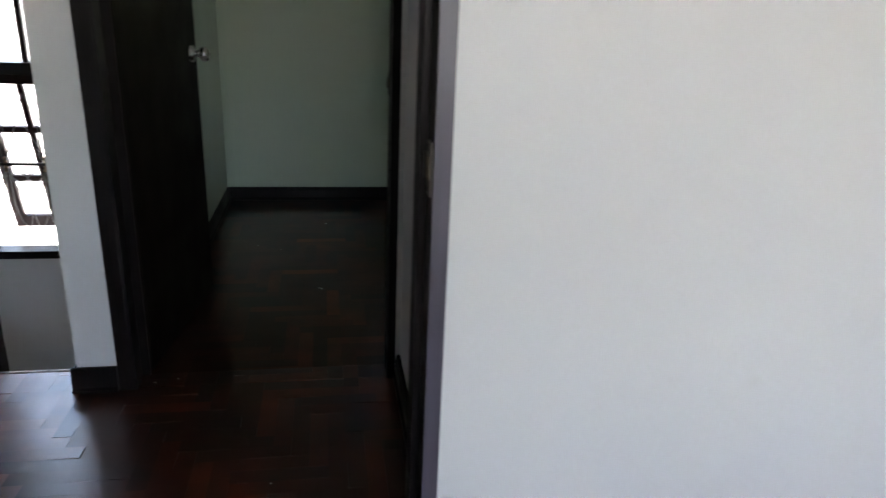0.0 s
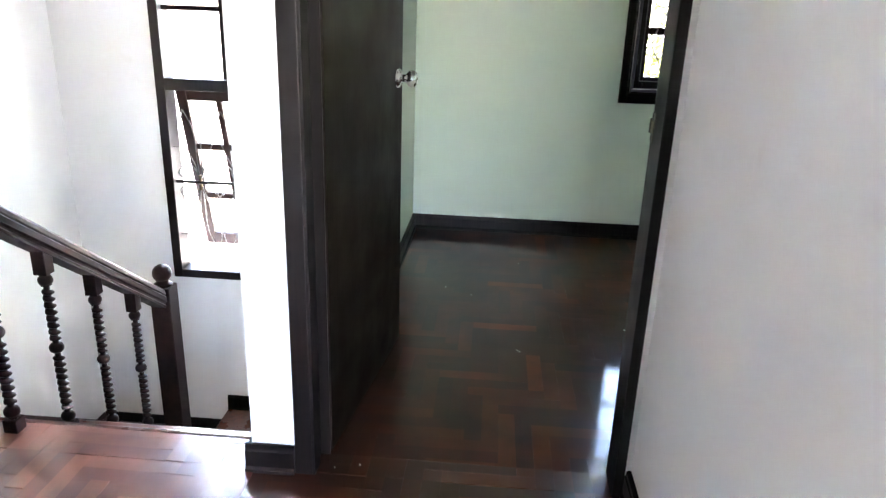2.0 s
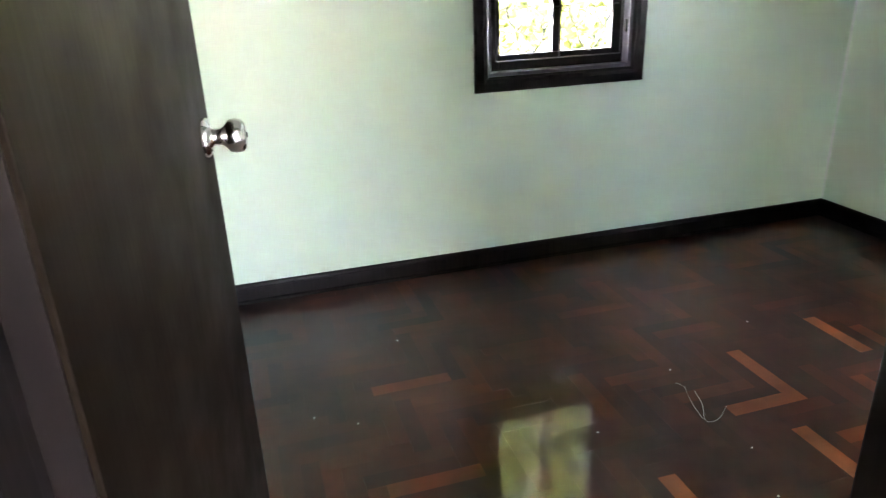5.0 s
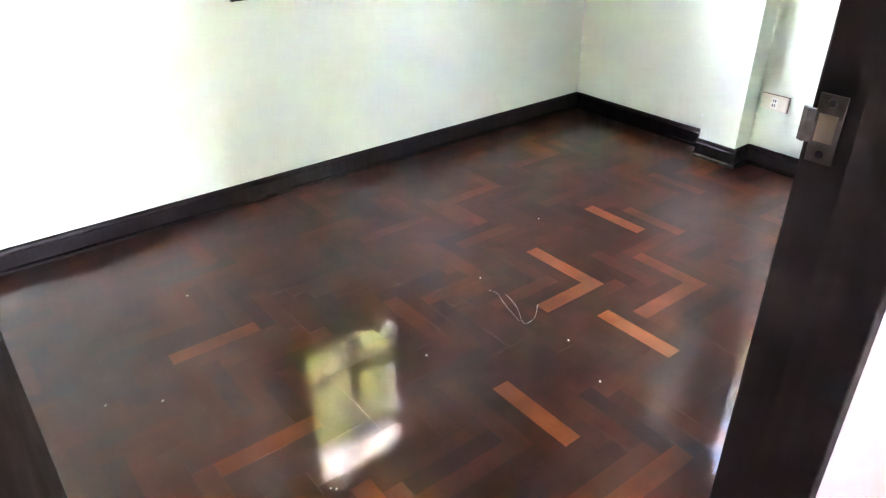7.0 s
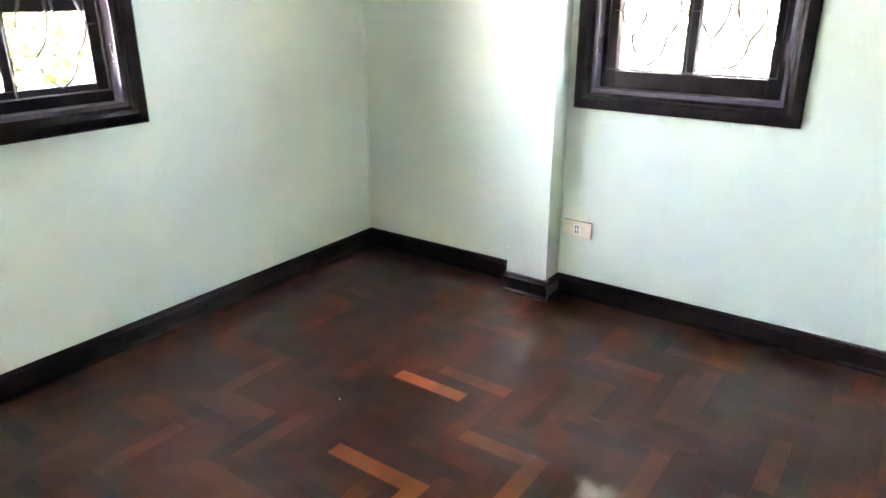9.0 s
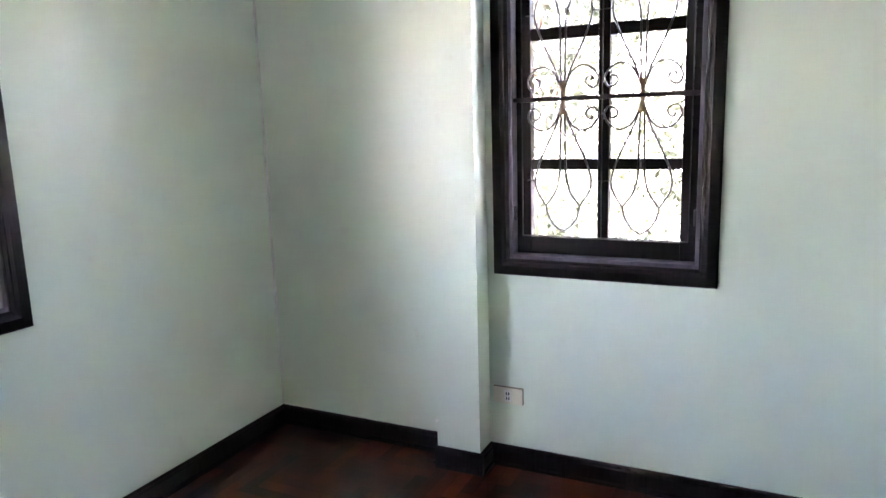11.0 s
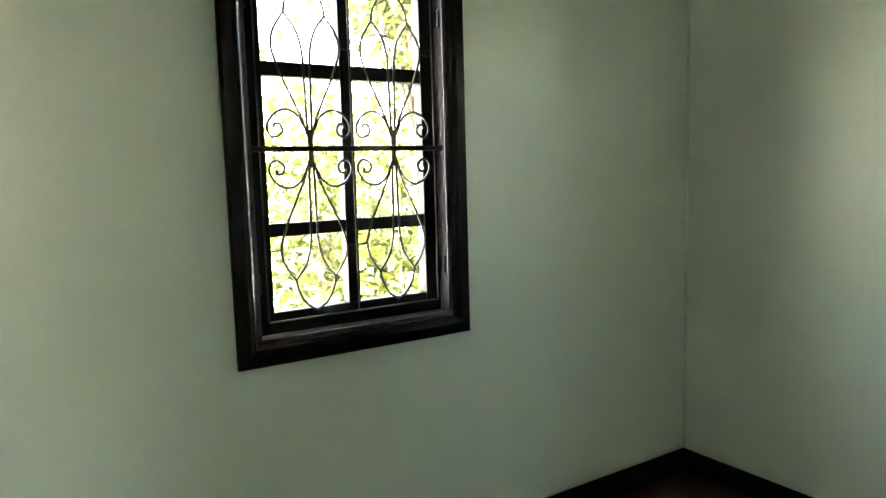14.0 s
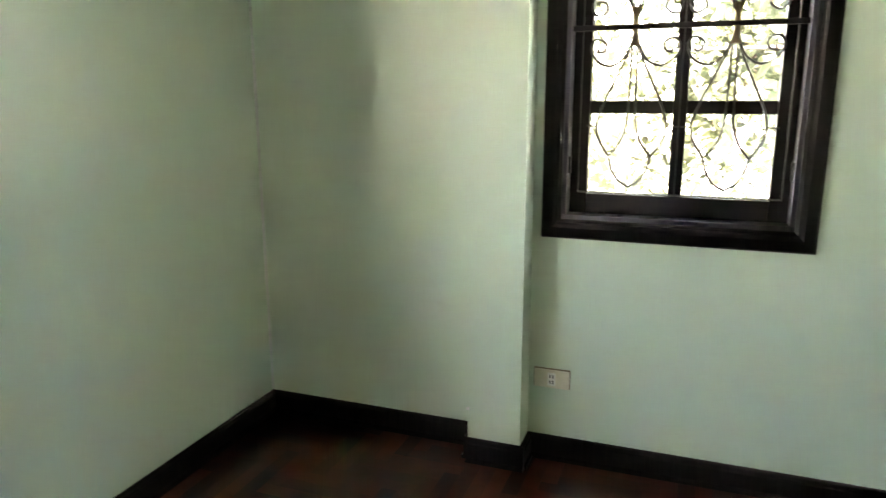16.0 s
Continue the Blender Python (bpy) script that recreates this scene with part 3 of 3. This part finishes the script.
def stair_grille():
    g = empty("window_grille", "thin scrolled iron grille across the stair window", "window grille", group="window grilles")
    y, k = SY + 0.02, 0.00124
    zc = 0.334
    part("flat_bar", box((WS[0] + 0.046, y - 0.005, zc - 0.008), (WS[1] - 0.046, y + 0.005, zc + 0.008), 0.001), DARKIRON, g, "black flat iron bar")
    inner = [(-4, 20), (-9, 60), (-12, 120), (-13, 172), (-20, 222), (-36, 262), (-62, 309)]
    outer = [(-6, 20), (-20, 72), (-42, 114), (-62, 156), (-79, 202), (-84, 232), (-79, 262), (-62, 309)]
    scroll = [(-6, 20), (-24, 60), (-52, 79), (-80, 72), (-98, 52), (-102, 40), (-92, 24), (-76, 26), (-66, 38), (-72, 50), (-84, 51)]
    for x in (WS[0] + 0.185, WS[0] + 0.385, WS[1] - 0.375, WS[1] - 0.175):
        for up in (-1, 1):
            for side in (-1, 1):
                for nm, pts in (("wire", inner), ("wire", outer), ("scroll", scroll)):
                    line = smooth_line([(x - side * u * k * 0.9, y + (0.0 if nm == "wire" else -0.004), zc + up * v * k) for u, v in pts], 4)
                    part(nm, tube_into(bmesh.new(), line, 0.0032, 5), IRON, g, smooth=True)
            prof = [(0.0, 0.0), (0.008, 0.0), (0.007, 0.012), (0.013, 0.034), (0.0, 0.036)]
            part("collar", lathe([(r, zc + up * (0.006 + h)) for r, h in prof], (x, y, 0), 10), COLLAR, g)
    for zz in (0.04, 0.52):
        part("tie", tube_into(bmesh.new(), [Vector((WS[0] + 0.046, y, zz)), Vector((WS[0] + 0.10, y, zz))], 0.0024), DARKIRON, g)
    return g


stair_grille()

# ---- stairs ----
RX0, RX1 = -4.055, -3.252    # flight beside the room
RISE, GO, Y0 = 0.172, 0.245, -2.21
stairs = empty("staircase", "varnished wooden staircase turning at the window", "staircase", "structure")
bm = box((-4.868, -2.2245, -0.035), (RX1 - 0.002, Y0 + 0.004, 0.002), 0.008)
part("nosing", bm, TREADW, stairs, "reddish nosing at the landing edge")
for n in range(1, 6):
    ya, yb = Y0 + GO * (n - 1), Y0 + GO * n
    z = -RISE * n
    part("tread", box((RX0, ya + 0.001, z - 0.032), (RX1, yb + 0.022, z), 0.008), TREADW, stairs)
    part("riser", box((RX0 + 0.02, ya - 0.018, z - 0.001), (RX1, ya, z + RISE - 0.033), 0.001), WHITE, stairs)
ya = Y0 + GO * 5
part("riser", box((RX0 + 0.02, ya - 0.018, -RISE * 6), (RX1, ya, -RISE * 5 - 0.033), 0.001), WHITE, stairs)
part("tread", box((RX0 - 0.04, ya + 0.001, -RISE * 6 - 0.1), (RX1, SY - 0.001, -RISE * 6), 0.006), TREADW, stairs, "turning landing of the stair")
part("tread", box((-4.868, ya + 0.001, -RISE * 7 - 0.1), (RX0 - 0.041, SY - 0.001, -RISE * 7), 0.006), TREADW, stairs, "lower turning step of the stair")
for n in range(8, 16):
    yb = ya - GO * (n - 8)
    part("tread", box((-4.868, yb - GO - 0.02, -RISE * n - 0.032), (RX0 - 0.04, yb, -RISE * n), 0.006), TREADW, stairs)
    part("riser", box((-4.868, yb - 0.001, -RISE * n), (RX0 - 0.04, yb + 0.016, -RISE * (n - 1) - 0.03)), WHITE, stairs)
# closed string on the open side
bm = bmesh.new()
x0, x1 = RX0 - 0.035, RX0 - 0.002
prof = [(Y0 - 0.01, 0.0), (Y0 + 0.03, -0.006), (Y0 + GO * 4 + 0.02, -RISE * 4 + 0.005), (Y0 + GO * 4 + 0.02, -RISE * 5 - 0.10), (Y0 - 0.01, -0.26)]
a, b = [bm.verts.new((x0, *p)) for p in prof], [bm.verts.new((x1, *p)) for p in prof]
for i in range(5):
    bm.faces.new((a[i], a[(i + 1) % 5], b[(i + 1) % 5], b[i]))
bm.faces.new(a[::-1]), bm.faces.new(b)
bmesh.ops.recalc_face_normals(bm, faces=bm.faces[:])
part("string", bm, MAHOG, stairs)
baseboard((-4.868, SY - 0.0005), (RX0 - 0.041, SY - 0.0005), (0, -1), -RISE * 7)
baseboard((RX0 - 0.041, SY - 0.0005), (RX1, SY - 0.0005), (0, -1), -RISE * 6)
baseboard((-4.8715, SY - 0.018), (-4.8715, ya), (1, 0), -RISE * 7)

rail = empty("stair_balustrade", "dark mahogany balustrade with twisted balusters along the stair", "balustrade")
BX = RX0 + 0.035
NY, NZ = -1.275, -0.70


def newel(y, z0, z1, size=0.088):
    n = part("newel_post", bmesh.new(), MAHOG, rail, "square newel post with a ball cap")
    h = size / 2
    part("shaft", box((BX - h, y - h, z0), (BX + h, y + h, z1), 0.006), MAHOG, n)
    prof = [(0.0, 0.0), (0.040, 0.0), (0.042, 0.006), (0.034, 0.012), (0.024, 0.016), (0.026, 0.020)] + [(0.041 * math.sin(math.pi * (0.20 + 0.80 * i / 10)), 0.057 - 0.041 * math.cos(math.pi * (0.20 + 0.80 * i / 10))) for i in range(11)]
    part("ball_cap", lathe([(r, z1 + q) for r, q in prof], (BX, y, 0), 22), MAHOG, n, smooth=True)


newel(NY, NZ, 0.072)
newel(-2.50, 0.003, 0.98)
ra, rb = Vector((BX, NY - 0.03, 0.022)), Vector((BX, -2.46, 0.842))
d = (rb - ra).normalized()
upv = Vector((0, -d.z, d.y)) if d.y > 0 else Vector((0, d.z, -d.y))
upv = upv if upv.z > 0 else -upv
RAIL = [(-0.030, -0.040), (-0.030, -0.030), (-0.026, -0.026), (-0.026, -0.020), (-0.033, -0.014), (-0.033, 0.004), (-0.028, 0.008), (-0.031, 0.014), (-0.030, 0.026), (-0.018, 0.036), (0.018, 0.036), (0.030, 0.026), (0.031, 0.014), (0.028, 0.008), (0.033, 0.004), (0.033, -0.014), (0.026, -0.020), (0.026, -0.026), (0.030, -0.030), (0.030, -0.040)]
part("handrail", prism(RAIL, ra, rb, up=upv, out=(1, 0, 0)), MAHOG, rail, "moulded handrail")


def baluster(y):
    zt = ra.z + (y - ra.y) / (rb.y - ra.y) * (rb.z - ra.z) - 0.040
    zb = -0.01 - (y - Y0) / GO * RISE - 0.005
    b = part("baluster", bmesh.new(), MAHOG, rail)
    part("base_block", box((BX - 0.022, y - 0.022, zb - 0.035), (BX + 0.022, y + 0.022, zb + 0.018), 0.003), MAHOG, b)
    part("top_block", box((BX - 0.022, y - 0.022, zt - 0.075), (BX + 0.022, y + 0.022, zt + 0.012), 0.003), MAHOG, b)
    lo, hi = zb + 0.018, zt - 0.075
    bm = bmesh.new()
    rings, sides, n = [], 12, 240
    for i in range(n + 1):
        f = i / n
        z = lo + (hi - lo) * f
        for _ in range(1):
            ring = []
            bead = min(abs(f - 0.04), abs(f - 0.52), abs(f - 0.96)) < 0.03
            neck = min(abs(f - 0.085), abs(f - 0.475), abs(f - 0.565), abs(f - 0.915)) < 0.014
            for s in range(sides):
                a = 2 * math.pi * s / sides
                c = min((0.04, 0.52, 0.96), key=lambda q: abs(q - f))
                if bead:
                    r = 0.011 + 0.012 * math.sqrt(max(0, 1 - ((f - c) / 0.03) ** 2))
                elif neck:
                    r = 0.0095
                else:
                    r = 0.0150 + 0.0032 * math.sin(a + f * 2 * math.pi * 23) + 0.0030 * math.sin(f * 2 * math.pi * 23)
                ring.append(bm.verts.new((BX + r * math.cos(a), y + r * math.sin(a), z)))
            rings.append(ring)
    for p, q in zip(rings, rings[1:]):
        for s in range(sides):
            bm.faces.new((p[s], p[(s + 1) % sides], q[(s + 1) % sides], q[s]))
    part("twisted_shaft", bm, MAHOG, b, smooth=True)


for i in range(4):
    baluster(-1.530 - i * GO)

# ---- power socket beside the pilaster ----
sock = empty("power_socket", "ivory two-pin power socket on the wall beside the pilaster", "power socket")
part("back_box", box((-0.001, -1.196, 0.263), (-0.008, -1.071, 0.333), 0.003), GRIME, sock, "grimy brown edge")
part("face_plate", box((-0.008, -1.193, 0.266), (-0.016, -1.074, 0.330), 0.003), IVORY, sock)
part("outlet", box((-0.016, -1.148, 0.275), (-0.0175, -1.120, 0.321), 0.001), SOCK_W, sock)
for zz in (0.288, 0.308):
    for yy in (-1.139, -1.129):
        part("slot", box((-0.0175, yy - 0.0022, zz - 0.006), (-0.0180, yy + 0.0022, zz + 0.006)), BLACK, sock)


# ---- small things ----
rnd_b = random.Random(5)
bead = smooth_line([(-0.0035 + rnd_b.uniform(-0.001, 0.001), -0.0035 + rnd_b.uniform(-0.001, 0.001), 0.09 + i * 0.23) for i in range(12)], 3)
tagged(finish("trim", tube_into(bmesh.new(), bead, [rnd_b.uniform(0.0035, 0.0055) for _ in bead], 7), WHITE, smooth=True), "uneven pale filler bead in the corner of the walls", "filler bead", kind="structure")
for n, pts in enumerate(([(-1.662, -1.142), (-1.651, -1.172), (-1.676, -1.236), (-1.702, -1.333)], [(-1.634, -1.194), (-1.657, -1.272), (-1.699, -1.343), (-1.658, -1.349), (-1.594, -1.302)])):
    tagged(finish("thread", tube_into(bmesh.new(), smooth_line([(x, y, 0.0022) for x, y in pts], 6), 0.00022, 5), SOCK_W), "thin white thread lying on the parquet", "thread", group="floor litter")
rnd_l = random.Random(11)
for x, y in ((-2.479, -1.535), (-2.805, -0.93), (-2.681, -1.006), (-1.633, -1.067), (-2.024, -1.287), (-1.655, -1.49), (-1.169, -0.876), (-1.724, -1.67), (-2.47, -1.545), (-2.95, -2.31), (-3.02, -2.33), (-2.6, -2.9), (-2.45, -0.55)):
    bm = bmesh.new()
    r = bmesh.ops.create_icosphere(bm, subdivisions=1, radius=0.0020)
    for v in bm.verts:
        v.co = Vector((x, y, 0.0022)) + Vector((v.co.x * rnd_l.uniform(0.6, 2.0), v.co.y * rnd_l.uniform(0.6, 1.8), v.co.z * 0.7))
    tagged(finish("plaster_crumb", bm, SOCK_W), "white plaster crumb lying on the floor", "crumb", group="floor litter")
tagged(finish("wall_nail", lathe([(0.0, -0.1125), (0.003, -0.113), (0.003, -0.122), (0.006, -0.1225), (0.006, -0.126), (0.0, -0.127)], (0, -0.871, 0.197), 10, "x"), SOCK_W), "small white-painted nail driven into the pilaster", "nail")


# ---- outside ----
def tree(name, x, y, height, spread, crown_lo, mat, leaves, leaf, label, seed):
    rnd = random.Random(seed)
    t = empty(name, label, "tree")
    base = Vector((x, y, LOW))
    bm = bmesh.new()
    top = base + Vector((rnd.uniform(-0.3, 0.3), rnd.uniform(-0.3, 0.3), height * 0.72))
    line = smooth_line([base, base + Vector((0.1, -0.05, height * 0.25)), base.lerp(top, 0.6) + Vector((-0.1, 0.1, 0)), top], 5)
    tube_into(bm, line, [0.16 * (1 - 0.8 * i / (len(line) - 1)) for i in range(len(line))], 8)
    part("trunk", bm, BARK, t, smooth=True)
    ends = []
    bm = bmesh.new()
    for i in range(16):
        a, f = rnd.uniform(0, 6.28), rnd.uniform(0.25, 1.0)
        s = base.lerp(top, f)
        e = Vector((x + spread * math.cos(a) * rnd.uniform(0.4, 1), y + spread * math.sin(a) * rnd.uniform(0.4, 1), LOW + crown_lo + (height - crown_lo) * rnd.uniform(0.05, 0.95)))
        m = s.lerp(e, 0.5) + Vector((0, 0, 0.25))
        ln = smooth_line([s, m, e], 5)
        tube_into(bm, ln, [0.045 * (1 - 0.85 * k / (len(ln) - 1)) for k in range(len(ln))], 5)
        ends += [m, e, m.lerp(e, 0.5)]
    part("limbs", bm, BARK, t, smooth=True)
    verts, faces = [], []
    for i in range(leaves):
        c = rnd.choice(ends)
        p = c + Vector((rnd.gauss(0, 0.34), rnd.gauss(0, 0.34), rnd.gauss(0, 0.30)))
        q = Euler((rnd.uniform(-1.1, 1.1), rnd.uniform(-1.1, 1.1), rnd.uniform(0, 6.28))).to_matrix()
        L, W = leaf * rnd.uniform(0.7, 1.4), leaf * rnd.uniform(0.22, 0.4)
        n = len(verts)
        verts += [tuple(p + q @ Vector(v)) for v in ((0, 0, 0), (L * 0.45, W, 0.02 * L), (L, 0, -0.1 * L), (L * 0.45, -W, 0.02 * L))]
        faces.append((n, n + 1, n + 2, n + 3))
    me = bpy.data.meshes.new("crown")
    me.from_pydata(verts, [], faces)
    me.materials.append(mat)
    c = new("crown", me)
    c.parent = t
    return t


tree("tree", 0.2, 3.6, 5.7, 2.0, 0.9, LEAF_Y, 17000, 0.12, "broad yellow-green garden tree outside the window", 1)
tree("tree", 1.3, 4.1, 11.0, 2.1, 7.2, LEAF_Y, 20000, 0.12, "broad yellow-green garden tree outside the window", 2)
tree("tree", 3.7, 0.2, 8.8, 2.2, 1.0, LEAF_G, 21000, 0.125, "pale grey-green garden tree outside the window", 3)
tree("tree", 3.9, -2.8, 9.4, 2.6, 1.0, LEAF_G, 25000, 0.125, "pale grey-green garden tree outside the window", 4)
tree("tree", 2.6, 4.6, 6.0, 1.9, 1.2, LEAF_G, 3000, 0.11, "tall grey-green tree behind the garden", 5)
for n, (dz, dx) in enumerate(((1.95, 0.0), (1.78, 0.05), (1.62, -0.03))):
    bm = bmesh.new()
    tube_into(bm, smooth_line([(2.6 + dx, -14, dz), (2.6 + dx, -1.2, dz - 0.10), (2.6 + dx, 14, dz)], 8), 0.010, 6)
    tagged(finish("power_cable", bm, CABLE), "black overhead cable strung past the window", "cable", group="overhead cables")
for y in (-14, 14):
    tagged(finish("utility_pole", lathe([(0.0, LOW), (0.13, LOW), (0.10, 2.6), (0.0, 2.6)], (2.6, y, 0), 12), CONCRETE), "grey concrete utility pole at the roadside", "utility pole", group="utility poles")


# ---- parquet blocks, herringbone, square to the walls ----
BL, BW, GAP = 0.265, 0.053, 0.00004
PHASE = (-0.009, 0.239)
PALE = [(-0.913, -1.07), (-1.337, -1.14), (-1.482, -1.345), (-1.465, -1.585), (-1.95, -1.635)]
MIDTONE = [(-0.81, -1.187), (-1.24, -1.56), (-2.36, -1.65), (-1.858, -1.952), (-2.476, -0.85), (-2.50, -1.295), (-1.10, -1.42)]



def block_verts(x0, y0, x1, y1, lift=(0, 0, 0, 0)):
    c = 0.00004
    x0, y0, x1, y1 = x0 + GAP, y0 + GAP, x1 - GAP, y1 - GAP
    low = [(x0, y0, -0.010), (x1, y0, -0.010), (x1, y1, -0.010), (x0, y1, -0.010)]
    mid = [(x0, y0, -c), (x1, y0, -c), (x1, y1, -c), (x0, y1, -c)]
    top = [(x0 + c, y0 + c, lift[0]), (x1 - c, y0 + c, lift[1]), (x1 - c, y1 - c, lift[2]), (x0 + c, y1 - c, lift[3])]
    return low + mid + top


BLOCK_FACES = [(8, 9, 10, 11)] + [(4 + i, 4 + (i + 1) % 4, 8 + (i + 1) % 4, 8 + i) for i in range(4)] + [(i, (i + 1) % 4, 4 + (i + 1) % 4, 4 + i) for i in range(4)]


def herringbone(x0, y0, x1, y1):
    """All blocks that touch the rectangle, cut to it: (xa, ya, xb, yb, whole)."""
    n, w = 5, BW
    out = []
    i0, i1 = int((x0 - PHASE[0]) / w) - 8, int((x1 - PHASE[0]) / w) + 8
    j0, j1 = int((y0 - PHASE[1]) / w) - 8, int((y1 - PHASE[1]) / w) + 8
    for i in range(i0, i1):
        for j in range(j0, j1):
            s = (i + j) % (2 * n)
            if s == 0:
                a, b = (i, j), (i + n, j + 1)
            elif s == n:
                a, b = (i, j), (i + 1, j + n)
            else:
                continue
            r = (a[0] * w + PHASE[0], a[1] * w + PHASE[1], b[0] * w + PHASE[0], b[1] * w + PHASE[1])
            c = (max(r[0], x0), max(r[1], y0), min(r[2], x1), min(r[3], y1))
            if c[2] - c[0] > 0.004 and c[3] - c[1] > 0.004:
                out.append((*c, c == r))
    return out


def lay(parent, rects, near):
    rnd = random.Random(7)
    own = PARQ if parent.name == "floor" else PARQ_HALL
    tilt = 0.08 if parent.name == "floor" else 0.7
    blocks = [b for r in rects for b in herringbone(*r)]
    special = {}
    if parent.name == "floor":
        for spots, mat in ((MIDTONE, PARQ_MID), (PALE, PARQ_PALE)):
            for px, py in spots:
                special[min((b for b in blocks if b[4]), key=lambda b: ((b[0] + b[2]) / 2 - px) ** 2 + ((b[1] + b[3]) / 2 - py) ** 2)] = mat
    meshes = {}

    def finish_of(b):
        # landing blocks take the tones with window light painted in
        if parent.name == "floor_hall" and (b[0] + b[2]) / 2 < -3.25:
            return PARQ_LANDING_LIT
        return special.get(b, own)


    def mesh_for(horizontal, mat):
        key = (horizontal, mat.name)
        if key not in meshes:
            me = bpy.data.meshes.new("block")
            hx, hy = (BL / 2, BW / 2) if horizontal else (BW / 2, BL / 2)
            me.from_pydata(block_verts(-hx, -hy, hx, hy), [], BLOCK_FACES)
            me.materials.append(mat)
            meshes[key] = me
        return meshes[key]

    whole = sorted((b for b in blocks if b[4]), key=lambda b: b not in special)
    singles = [b for b in whole if near and near[0] < (b[0] + b[2]) / 2 < near[2] and near[1] < (b[1] + b[3]) / 2 < near[3]][:298]
    chosen = set(singles)
    for b in singles:
        ob = new("block", mesh_for(b[2] - b[0] > 0.1, finish_of(b)))
        ob.matrix_basis = pose((b[0] + b[2]) / 2, (b[1] + b[3]) / 2, rnd.uniform(-0.00005, 0.00005), rnd.gauss(0, tilt), rnd.gauss(0, tilt), 0)
        ob.parent = parent
    if parent.name == "floor_hall":
        for b in [b for b in blocks if not b[4]][:300 - len(singles)]:
            hx, hy = (b[2] - b[0]) / 2, (b[3] - b[1]) / 2
            me = bpy.data.meshes.new("block")
            me.from_pydata(block_verts(-hx, -hy, hx, hy), [], BLOCK_FACES)
            me.materials.append(finish_of(b))
            ob = new("block", me)
            ob.matrix_basis = pose((b[0] + b[2]) / 2, (b[1] + b[3]) / 2, rnd.uniform(-0.00005, 0.00005), rnd.gauss(0, tilt), rnd.gauss(0, tilt), 0)
            ob.parent = parent
            chosen.add(b)
    for mat in (own, PARQ_LANDING_LIT):
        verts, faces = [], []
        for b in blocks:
            if b in chosen or (finish_of(b) is PARQ_LANDING_LIT) != (mat is PARQ_LANDING_LIT):
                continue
            n = len(verts)
            verts += block_verts(*b[:4], [rnd.uniform(-0.0014, 0.0014) * tilt for _ in range(4)])
            faces += [tuple(n + i for i in f) for f in BLOCK_FACES]
        if not verts:
            continue
        me = bpy.data.meshes.new("parquet_blocks")
        me.from_pydata(verts, [], faces)
        me.materials.append(mat)
        ob = new("parquet_blocks", me)
        ob.parent = parent
        tagged(ob, kind="stuff")


lay(floors["floor"], SLABS["floor"], (-2.75, -2.0, -0.35, -0.45))
lay(floors["floor_hall"], SLABS["floor_hall"], (-4.87, -3.60, -2.19, -2.22))
